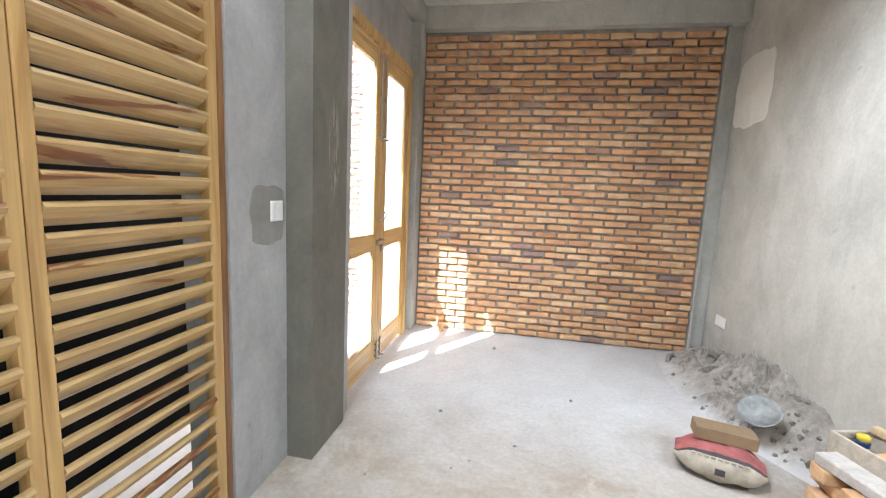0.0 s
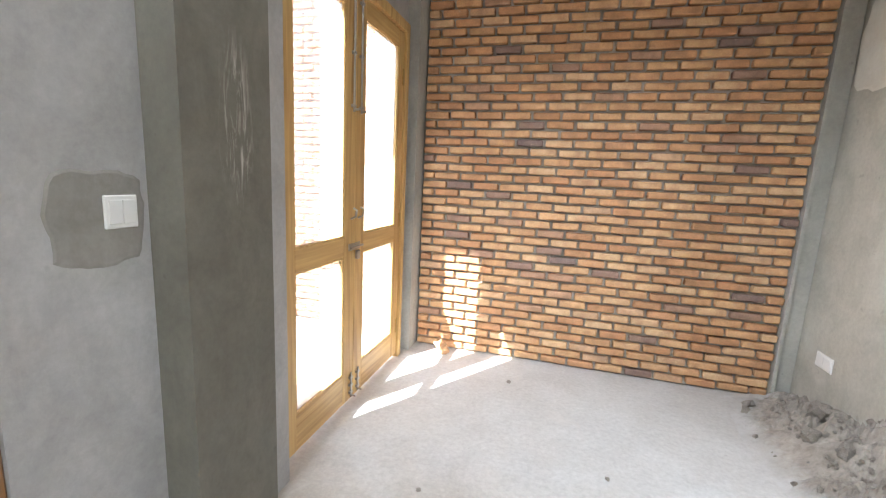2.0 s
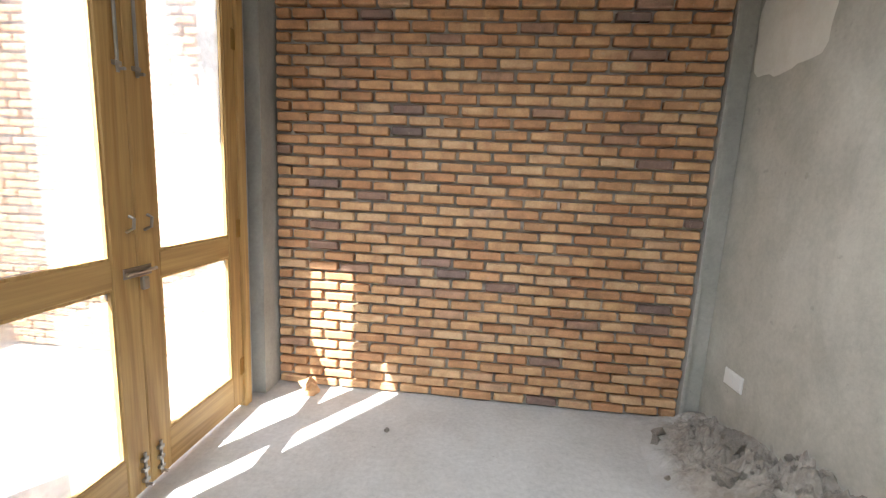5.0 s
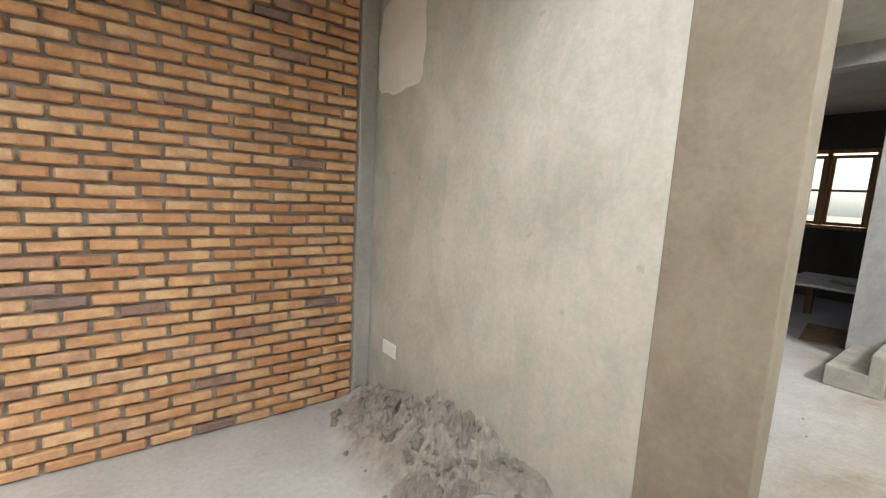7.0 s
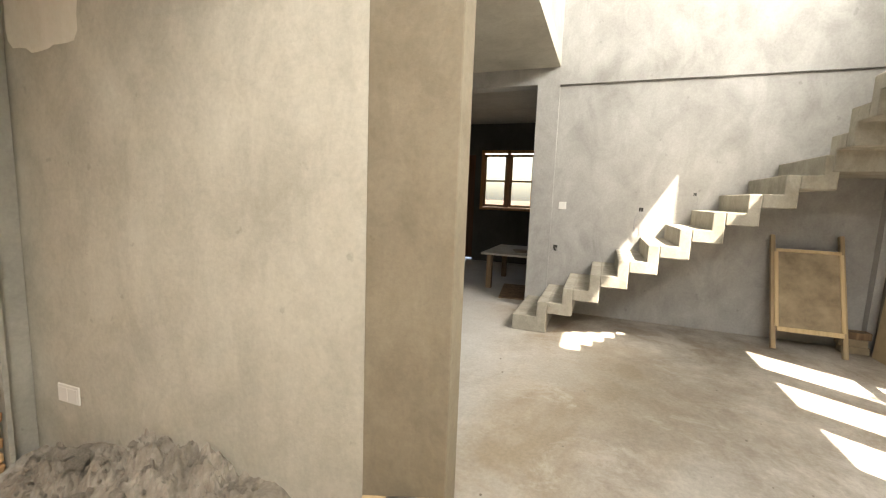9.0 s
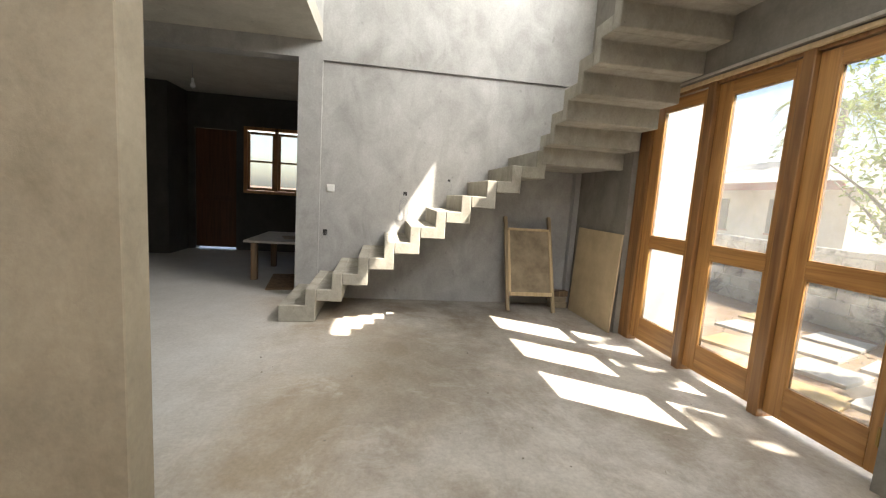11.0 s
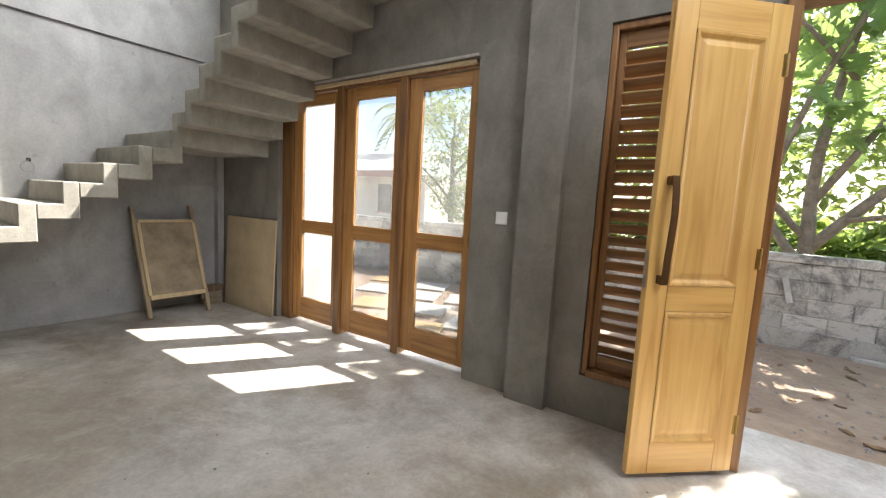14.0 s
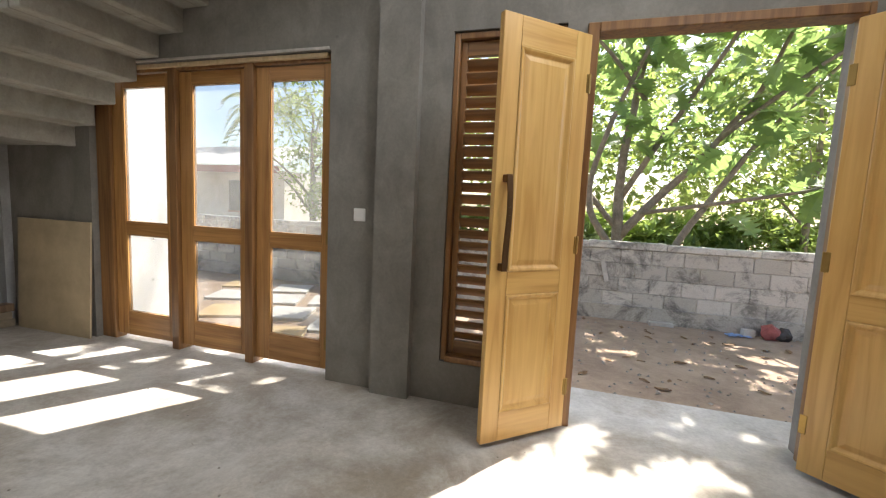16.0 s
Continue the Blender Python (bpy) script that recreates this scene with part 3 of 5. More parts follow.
# side double door, leaves run along y; local x is world y
bm = bmesh.new()
box(bm, -0.955, -0.845, 2.42, 2.465, 0.0, 2.33, 0.004)
box(bm, -0.955, -0.845, 3.775, 3.83, 0.0, 2.33, 0.004)
box(bm, -0.905, -0.845, 2.4655, 3.7745, 2.265, 2.33, 0.004)
setting("door_frame_side", bm, PINE, "yellow-brown timber door frame")
for y0, y1, st in ((2.468, 3.10, (0.092, 0.11)), (3.103, 3.772, (0.11, 0.092))):
    lf = glazed_leaf("glazed_door", pose(-0.88, y0, 0.032, 0, 0, 90), y1 - y0, 2.225, st, (0.18, 0.86, 0.965, 2.125), (PINE, PINE_H), "yellow timber glazed double-door leaf, closed", "door", "side door leaves", 0.04, GLASS_HAZE)
    first = y0 < 3
    for z in (0.22, 1.0, 1.95):
        hinge(lf, 0.012 if first else y1 - y0 - 0.012, -0.021, z)
    xb = y1 - y0 - 0.04 if first else 0.04
    bolt(lf, xb, -0.02, 1.62, 2.2, -1)
    bolt(lf, xb, -0.02, 0.02, 0.17, -1)
    bm = bmesh.new()
    tube(bm, [(xb, -0.02, 1.06), (xb, -0.05, 1.075), (xb, -0.055, 1.11), (xb, -0.035, 1.12)], 0.006)
    part("hook", bm, METAL, lf, "small steel hook")
    if first:
        bm = bmesh.new()
        box(bm, xb - 0.03, xb + 0.10, -0.026, -0.02, 0.885, 0.925, 0.002)
        tube(bm, [(xb - 0.025, -0.034, 0.905), (xb + 0.115, -0.034, 0.905)], 0.007)
        box(bm, xb + 0.03, xb + 0.062, -0.05, -0.03, 0.835, 0.885, 0.005)
        part("latch", bm, METAL, lf, "steel hasp with a padlock")


def slat_mesh(name, length, material, k, thick):
    """A rounded louvre slat along local x, centred, tipped to shed water outwards (+y is inside)."""
    bm = bmesh.new()
    prof = [(-0.056, 0.0), (-0.05, 0.008), (-0.025, 0.0105), (0.0, 0.011), (0.025, 0.0105), (0.05, 0.008), (0.056, 0.0), (0.05, -0.008), (0.0, -0.011), (-0.05, -0.008)]
    ca, sa = math.cos(radians(47)), math.sin(radians(47))
    rings = [[bm.verts.new((x, k * y * ca - thick * z * sa, k * y * sa + thick * z * ca)) for y, z in prof] for x in (-length / 2, length / 2)]
    n = len(prof)
    for i in range(n):
        bm.faces.new((rings[0][i], rings[0][(i + 1) % n], rings[1][(i + 1) % n], rings[1][i]))
    bm.faces.new(rings[0][::-1])
    bm.faces.new(rings[1])
    me = mesh_of(name, bm, material)
    return me


def louvre(name, m, w, z0, z1, s0, s1, mats, label, group, pitch=0.0745, fat=1.0, thick=1.0):
    lv = thing(name, m, label, "louvre shutter", group)
    for a, b in ((0, s0), (w - s1, w)):
        box_part("stile", (a, b, -0.022, 0.022, z0, z1), mats[0], lv, 0.004)
    for a, b in ((z0, z0 + 0.09), (z1 - 0.09, z1)):
        box_part("rail", (s0 + 0.0005, w - s1 - 0.0005, -0.021, 0.021, a, b), mats[1], lv, 0.004)
    me = slat_mesh("slat", w - s0 - s1 + 0.004, mats[1], fat, thick)
    k = 0
    z = z0 + 0.125
    while z < z1 - 0.11:
        ob = new("slat", me)
        ob.parent = lv
        ob.matrix_parent_inverse = Matrix()
        ob.location = ((w + s0 - s1) / 2, 0, z)
        ob.rotation_euler = (radians(random.uniform(-2.5, 2.5)), 0, radians(random.uniform(-0.3, 0.3)))
        z += pitch
        k += 1
    return lv


# side louvre door: inside faces +x, local x runs along -y so that +y local is +x world
for y1, s0, s1 in ((1.525, 0.05, 0.034), (0.922, 0.034, 0.05)):
    louvre("louvre_door", pose(-0.93, y1, 0.0, 0, 0, -90), 0.60, 0.02, 2.34, s0, s1, (PINE, SLAT_L), "yellow hardwood louvre door with rounded slats, closed", "side louvre leaves", 0.0725, 0.64, 1.2)
bm = bmesh.new()
for b in ((-1.0, -0.908, 1.53, 1.559, 0, 2.40), (-1.0, -0.908, 0.25, 0.318, 0, 2.40), (-1.0, -0.908, 0.3185, 1.5295, 2.345, 2.40)):
    box(bm, *b, 0.005)
setting("louvre_frame_side", bm, TEAK, "dark hardwood frame of the louvre door")
slab("wall_west_infill", [(-1.1, XW, 0.0, 0.248, 0, 2.40)], PLASTER_GREY)

# front glazed doors under the stair
bm = bmesh.new()
for b in ((2.452, 2.485, -1.13, -1.03, 0.0, 2.335), (3.135, 3.215, -1.15, -1.02, 0.0, 2.335), (3.885, 3.965, -1.15, -1.02, 0.0, 2.335), (4.63, 4.795, -1.13, -1.03, 0.0, 2.335)):
    box(bm, *b, 0.005)
for a, b in ((2.4855, 3.1345), (3.2155, 3.8845), (3.9655, 4.6295)):
    box(bm, a, b, -1.13, -1.03, 2.285, 2.335, 0.004)
setting("door_frame_front", bm, TEAK, "brown hardwood frame of the glazed front screen")
slab("trim_front_head", [(2.46, 4.79, YS + 0.001, YS + 0.012, 2.342, 2.362)], CEMENT_WHITE, "pale mortar line over the front screen", 0.003)
slab("trim_front_lath", [(2.49, 4.62, -1.028, -0.995, 2.305, 2.334)], PLY, "pale timber lath along the head of the screen", 0.003)
for x0 in (2.488, 3.218, 3.968):
    lf = glazed_leaf("glazed_front_door", pose(x0, -1.075, 0.045, 0, 0, 0), 0.645 if x0 < 3 else 0.663 if x0 < 3.5 else 0.66, 2.235, (0.06, 0.12), (0.205, 0.90, 1.005, 2.14), (TEAK_L, TEAK_LX), "orange-brown hardwood glazed door leaf, closed", "door", "front glazed leaves")
    for z in (0.2, 1.0, 1.95):
        hinge(lf, 0.01, 0.021, z)

# front louvre window
bm = bmesh.new()
for b in ((1.543, 1.578, -1.11, -0.995, 0.285, 2.395), (0.902, 0.935, -1.11, -0.995, 0.285, 2.395), (0.9355, 1.5425, -1.11, -0.995, 2.355, 2.395), (0.9355, 1.5425, -1.14, -0.965, 0.285, 0.325)):
    box(bm, *b, 0.005)
setting("window_frame_louvre", bm, TEAK, "dark hardwood louvre window frame")
louvre("louvre_window", pose(0.937, -1.055, 0.0, 0, 0, 0), 0.604, 0.327, 2.353, 0.04, 0.04, (TEAK, SLAT_X), "dark hardwood louvre window with tilted slats", "", 0.0765, 0.74, 0.8)

# entrance frame and panelled leaves
bm = bmesh.new()
for b in ((0.725, 0.788, -1.09, -0.955, 0.0, 2.382), (-0.513, -0.485, -1.075, -0.955, 0.0, 2.382), (-0.4845, 0.7245, -1.09, -0.955, 2.33, 2.382)):
    box(bm, *b, 0.005)
setting("door_frame_entrance", bm, TEAK, "dark red-brown hardwood entrance frame")


def panel_field(bm, x0, x1, z0, z1, side):
    """A raised and fielded panel face on one side of a door: sloping mould, then a field."""
    def ring(inset, y):
        return [bm.verts.new((a, side * y, b)) for a, b in ((x0 + inset, z0 + inset), (x1 - inset, z0 + inset), (x1 - inset, z1 - inset), (x0 + inset, z1 - inset))]
    steps = [ring(0, 0.021), ring(0.006, 0.025), ring(0.016, 0.022), ring(0.03, 0.009), ring(0.036, 0.008), ring(0.062, 0.015)]
    for a, b in zip(steps, steps[1:]):
        for k in range(4):
            bm.faces.new((a[k], a[(k + 1) % 4], b[(k + 1) % 4], b[k]))
    bm.faces.new(steps[-1])


def panel_door(m, flip, label):
    w, h, st = 0.575, 2.262, 0.108
    d = thing("entrance_door", m, label, "door", "entrance leaves")
    for a, b in ((0, st), (w - st, w)):
        box_part("stile", (a, b, -0.02, 0.02, 0, h), GOLD, d, 0.003)
    for a, b in ((0, 0.165), (0.83, 0.955), (2.115, h)):
        box_part("rail", (st + 0.0005, w - st - 0.0005, -0.0195, 0.0195, a, b), GOLD_X, d, 0.002)
    for a, b in ((0.1655, 0.8295), (0.9555, 2.1145)):
        bm = bmesh.new()
        panel_field(bm, st + 0.001, w - st - 0.001, a, b, 1)
        panel_field(bm, st + 0.001, w - st - 0.001, a, b, -1)
        part("panel", bm, GOLD, d)
    if not flip:
        bm = bmesh.new()
        x = w - 0.06
        pts = [(x, 0.058 + 0.016 * math.sin(math.pi * k / 12) - 0.006 * math.sin(2 * math.pi * k / 12), 0.965 + 0.5 * k / 12) for k in range(13)]
        for a, b in zip(pts, pts[1:]):
            lo, hi = Vector(a), Vector(b)
            up = (hi - lo).cross(Vector((1, 0, 0))).normalized() * 0.005
            vs = [bm.verts.new(q + up * sg + Vector((dx, 0, 0))) for q in (lo, hi) for sg in (-1, 1) for dx in (-0.015, 0.015)]
            for f in ((0, 1, 3, 2), (4, 6, 7, 5), (0, 4, 5, 1), (2, 3, 7, 6), (0, 2, 6, 4), (1, 5, 7, 3)):
                bm.faces.new([vs[k] for k in f])
        for z in (0.985, 1.445):
            box(bm, x - 0.017, x + 0.017, 0.0195, 0.056, z - 0.02, z + 0.02, 0.003)
        part("pull_handle", bm, BRONZE, d, "wavy flat bronze pull handle with square lugs")
        bm = bmesh.new()
        box(bm, w - 0.001, w + 0.002, -0.011, 0.011, 0.94, 1.12, 0.0005)
        part("lock_plate", bm, METAL, d, "steel lock plate on the edge")
    for z in (0.25, 1.1, 2.0):
        hinge(d, 0.004, 0.021 if not flip else -0.021, z)
    return d


panel_door(pose(0.775, -0.915, 0.03, 0, 0, 42.5), False, "pale varnished two-panel entrance door, standing open")
panel_door(pose(-0.437, -0.925, 0.03, 0, 0, 139.0), True, "pale varnished two-panel entrance door, folded back inside")


# ---- switches, sockets, wall fittings ----
def wall_plate(name, m, w, h, rockers, label, category, group=""):
    """Faces local +y."""
    p = thing(name, m, label, category, group)
    box_part("plate", (-w / 2, w / 2, 0, 0.009, -h / 2, h / 2), WHITE_PLASTIC, p, 0.003)
    for k in range(rockers):
        ww = (w - 0.016) / rockers
        x0 = -w / 2 + 0.008 + ww * k
        box_part("rocker", (x0 + 0.001, x0 + ww - 0.001, 0.0091, 0.0125, -h / 2 + 0.012, h / 2 - 0.012), WHITE_PLASTIC, p, 0.0015)
    return p


wall_plate("light_switch", pose(XW, 1.853, 1.207, 0, 0, -90), 0.088, 0.088, 2, "white plastic two-gang light switch on the render", "switch", "switches")
wall_plate("light_switch", pose(XS, 2.06, 1.31, 0, 0, 90), 0.088, 0.088, 1, "white plastic light switch on the stair wall", "switch", "switches")
wall_plate("light_switch", pose(2.20, YS, 1.23, 0, 0, 0), 0.088, 0.088, 1, "white plastic light switch beside the glazed doors", "switch", "switches")
wall_plate("wall_socket", pose(1.797, 3.857, 0.38, 0, 0, 91.6), 0.15, 0.088, 2, "white double socket cover low on the partition", "socket")


def ragged_patch(name, m, w, h, material, seed, label):
    """A thin skin of mortar with a ragged outline; faces local +y."""
    bm = bmesh.new()
    r = []
    n = 44
    for k in range(n):
        a = 2 * math.pi * k / n
        c, sn = math.cos(a), math.sin(a)
        q = 1 / max(abs(c), abs(sn)) ** 0.8
        j = 1 + 0.12 * noise.noise((c * 1.7 + seed, sn * 1.7, seed)) + 0.05 * noise.noise((c * 6 + seed, sn * 6, seed))
        r.append((c * q * w / 2 * j, sn * q * h / 2 * j))
    outer = [bm.verts.new((x, 0.0006, z)) for x, z in r]
    inner = [bm.verts.new((x * 0.94, 0.0028, z * 0.94)) for x, z in r]
    for k in range(n):
        bm.faces.new((outer[k], outer[(k + 1) % n], inner[(k + 1) % n], inner[k]))
    bm.faces.new(inner)
    ob = setting(name, bm, material, label)
    ob.matrix_world = m
    return ob


ragged_patch("trim_patch_1", pose(1.7965, 3.862, 2.19, 0, 0, 91.6), 0.50, 0.54, PATCH, 2.0, "pale patch of fresh mortar on the partition")
ragged_patch("trim_patch_2", pose(XW, 1.80, 1.19, 0, 0, -90), 0.24, 0.24, DAMP, 5.0, "dark mortar patch round the switch")


def loose_wire(pts_list, label):
    bm = bmesh.new()
    for pts in pts_list:
        tube(bm, pts, 0.0025, 5)
    return single("loose_cable", bm, WIRE, label, "cable", "loose wall cables")


def wall_hole(y, z, w, h):
    bm = bmesh.new()
    box(bm, XS - 0.0045, XS - 0.001, y - w / 2, y + w / 2, z - h / 2, z + h / 2, 0.001)
    single("wiring_box", bm, DARK, "dark open wiring hole in the stair wall", "wiring box", "wall wiring holes")


WIRE = simple("grey_cable", (0.30, 0.30, 0.32), 0.5)
wall_hole(2.11, 0.79, 0.05, 0.07)
wall_hole(1.19, 1.30, 0.045, 0.045)
wall_hole(0.67, 1.49, 0.03, 0.03)
loose_wire([[(5.955, 2.11, 0.79), (5.90, 2.08, 0.76), (5.87, 2.02, 0.75), (5.88, 1.97, 0.755)], [(5.955, 2.12, 0.78), (5.90, 2.14, 0.74), (5.89, 2.17, 0.70)], [(5.955, 2.1, 0.8), (5.91, 2.05, 0.72), (5.90, 2.10, 0.70)]], "grey loose cable ends sprouting from the wall")
coil = [(5.93, 1.20 + 0.055 * math.sin(a), 1.16 + 0.11 * math.cos(a) - 0.004 * a) for a in (k * 0.5 for k in range(40))]
loose_wire([[(5.955, 1.19, 1.30)] + coil], "grey coil of cable hanging from a wall box")
loose_wire([[(5.955, 0.67, 1.49)] + [(5.945, 0.68 + 0.045 * math.sin(a), 1.43 + 0.045 * math.cos(a)) for a in (k * 0.6 for k in range(11))]], "thin loop of pale cable on the wall")


# ---- hall things ----
def leaning_frame():
    """Low plywood-topped stand leaning on the wall: two posts, a framed board, two rails."""
    f = thing("folding_stand", pose(5.50, -0.335, 0.0, 0, 0, 90) @ pose(0, 0, 0, 20.0), "plywood board stand with timber posts leaning on the wall", "board stand")
    for x in (-0.28, 0.28):
        box_part("post", (x - 0.02, x + 0.02, -0.022, 0.022, 0.0 if x < 0 else 0.02, 1.19 if x < 0 else 1.17), OLD_PALE, f, 0.004)
    box_part("crossbar", (-0.26, 0.26, 0.0225, 0.05, 0.19, 0.235), PLY, f, 0.003)
    box_part("crossbar", (-0.26, 0.26, 0.0225, 0.05, 0.99, 1.02), PLY, f, 0.003)
    for x in (-0.275, 0.245):
        box_part("edging", (x, x + 0.03, 0.0225, 0.05, 0.2355, 0.9895), PLY, f, 0.003)
    box_part("board", (-0.2445, 0.2445, 0.024, 0.036, 0.2355, 0.9895), BOARD, f, 0.001, "dusty grey-brown plywood")
    return f


OLD_PALE = timber("weathered_pale_post", (0.22, 0.155, 0.095), (0.46, 0.36, 0.23), 2, 0.7)
PLY_SHEET = simple("dusty_plywood_face", (0.47, 0.375, 0.245), 0.8, 0, 0.16, 3.5, 0.1)
POST = timber("old_post_wood", (0.10, 0.06, 0.04), (0.30, 0.20, 0.12), 2, 0.7)
BOARD = simple("dusty_board", (0.31, 0.25, 0.175), 0.85, 0, 0.35, 5, 0.1)
leaning_frame()
bm = bmesh.new()
box(bm, 0, 0.92, -0.009, 0.009, 0, 1.03, 0.002)
single("plywood_sheet", bm, PLY_SHEET, "pale plywood sheet leaning in the corner", "board", "", pose(4.79, -0.925, 0.0, 0, 0, 1.0) @ pose(0, 0, 0, 2.2))
for k, (dy, dz, ry) in enumerate(((0, 0, 3), (0.02, 0.072, -4), (0.0, 0.144, 2))):
    bm = bmesh.new()
    box(bm, -0.11, 0.11, -0.055, 0.055, 0, 0.07, 0.004)
    single("timber_offcut", bm, POST if k == 2 else BOARD, "short squared timber offcut stacked in the corner", "timber", "stacked offcuts", pose(5.80, -0.79 + dy, dz + 0.001, 0, 0, 90 + ry))

# ---- rear room ----
bm = bmesh.new()
for b in ((9.46, 9.56, 4.04, 4.10, 1.12, 2.37), (9.46, 9.56, 2.36, 2.42, 1.12, 2.37), (9.46, 9.56, 2.421, 4.039, 2.31, 2.37), (9.44, 9.58, 2.421, 4.039, 1.12, 1.18), (9.46, 9.56, 3.48, 3.54, 1.181, 2.309), (9.46, 9.56, 2.92, 2.98, 1.181, 2.309)):
    box(bm, *b, 0.004)
setting("window_rear", bm, TEAK_L, "brown timber casement window frame in the rear room")
for y0, y1 in ((3.542, 4.038), (2.982, 3.478), (2.422, 2.918)):
    c = thing("casement", pose(9.51, y0, 1.184, 0, 0, 90), "two-pane timber casement, closed", "window", "rear casements")
    w = y1 - y0
    for a, b in ((0, 0.045), (w - 0.045, w)):
        box_part("stile", (a, b, -0.018, 0.018, 0, 1.098), TEAK_L, c, 0.003)
    for a, b in ((0, 0.05), (0.53, 0.565), (1.05, 1.098)):
        box_part("rail", (0.0455, w - 0.0455, -0.018, 0.018, a, b), TEAK_L, c, 0.003)
    for a, b in ((0.05, 0.53), (0.565, 1.05)):
        bm = bmesh.new()
        bm.faces.new([bm.verts.new(q) for q in ((0.045, 0, a), (w - 0.045, 0, a), (w - 0.045, 0, b), (0.045, 0, b))])
        pane = part("pane", bm, GLASS, c)
        pane.visible_shadow = False
rear = thing("rear_door", pose(9.55, 4.245, 0.045, 0, 0, 90), "dark red-brown boarded rear door, closed", "door")
RED_DOOR = timber("dark_red_door", (0.07, 0.026, 0.013), (0.14, 0.052, 0.024), 2, 0.45, 0.2)
box_part("leaf", (0, 0.73, -0.02, 0.02, 0, 2.23), RED_DOOR, rear, 0.004)
box_part("rail", (0.1, 0.63, 0.0205, 0.028, 0.9, 1.0), RED_DOOR, rear, 0.003)
table = thing("work_table", pose(7.3, 2.65, 0), "board laid over a dark trestle as a work table, coloured pale as if window-lit", "table")
# Whitish top: light from the rear window is put into its colour.
box_part("tabletop", (-0.55, 0.75, -0.6, 0.62, 0.52, 0.55), CEMENT_WHITE, table, 0.004, "board with the window light put into its pale colour")
for x, y in ((-0.45, -0.5), (-0.45, 0.5), (0.6, -0.5), (0.6, 0.5)):
    box_part("leg", (x - 0.04, x + 0.04, y - 0.04, y + 0.04, 0, 0.519), POST, table, 0.004)
for k, (x, y, w, d, r) in enumerate(((7.2, 2.75, 0.3, 0.2, 20), (7.6, 2.5, 0.35, 0.25, -15))):
    bm = bmesh.new()
    box(bm, -w / 2, w / 2, -d / 2, d / 2, 0, 0.02, 0.003)
    single("folded_sheet", bm, DARK if k else BOARD, "dark folded sheet lying on the work table", "sheet", "", pose(x, y, 0.551, 0, 0, r))
bm = bmesh.new()
box(bm, -0.48, 0.48, -0.2, 0.2, 0, 0.018, 0.003)
single("floor_board", bm, POST, "dark board lying on the rear room floor", "board", "", pose(6.75, 2.72, 0.001, 0, 0, 8))
bulb = thing("hanging_bulb", pose(7.5, 4.18, CEIL), "white lamp holder hanging on its cable from the slab", "lamp")
bm = bmesh.new()
tube(bm, [(0, 0, 0), (0.02, 0.01, -0.1), (0, 0, -0.2)], 0.004)
part("cable", bm, WIRE, bulb)
bm = bmesh.new()
spun(bm, [(0.0, -0.34), (0.03, -0.32), (0.034, -0.29), (0.02, -0.25), (0.018, -0.2), (0.0, -0.19)], 12)
part("bulb", bm, WHITE_PLASTIC, bulb, "white bulb", True)
shelf = thing("tool_stand", pose(8.15, 5.62, 0), "dark metal stand with bottles on it", "stand")
for x in (-0.2, 0.2):
    for y in (-0.3, 0.3):
        box_part("leg", (x - 0.015, x + 0.015, y - 0.015, y + 0.015, 0, 0.999), DARK, shelf)
for z in (0.35, 1.0):
    box_part("shelf", (-0.22, 0.22, -0.33, 0.33, z + 0.0005, z + 0.02), DARK, shelf, 0.002)
for k, (x, y) in enumerate(((-0.1, -0.2), (0.0, -0.05), (-0.12, 0.1))):
    bm = bmesh.new()
    spun(bm, [(0, 0), (0.04, 0), (0.042, 0.1 + 0.04 * k), (0.015, 0.14 + 0.04 * k), (0.015, 0.17 + 0.04 * k), (0, 0.17 + 0.04 * k)], 10)
    single("bottle", bm, WHITE_PLASTIC, "small pale bottle standing on the stand", "bottle", "stand bottles", pose(8.15 + x, 5.62 + y, 1.021))


# ---- front room clutter ----
def pile_height(x, y):
    crest = np.interp(y, [2.24, 2.48, 2.68, 2.88, 3.1, 3.45, 3.8, 4.05, 4.2], [0.0, 0.12, 0.25, 0.30, 0.28, 0.21, 0.13, 0.06, 0.03])
    foot = np.interp(y, [2.2, 2.6, 3.0, 3.4, 3.8, 4.2], [1.68, 1.46, 1.32, 1.26, 1.30, 1.34])
    u = max(0.0, min(1.0, (x - foot) / (1.78 - foot)))
    base = crest * (u * u * (3 - 2 * u)) ** 0.85
    crumb = min(1.0, max(0.0, noise.noise((x * 2.6, y * 2.6, 7)) * 1.6 + 0.45))
    lumps = noise.turbulence((x * 7, y * 7, 9), 5, True, noise_basis="PERLIN_ORIGINAL", amplitude_scale=0.6, frequency_scale=2.1)
    rough = noise.noise((x * 4.2, y * 4.2, 3)) * 0.08 + crumb * (lumps - 0.40) * 0.18 + noise.noise((x * 45, y * 45, 2)) * 0.006
    return base + rough * min(1.0, base * 5) - 0.004


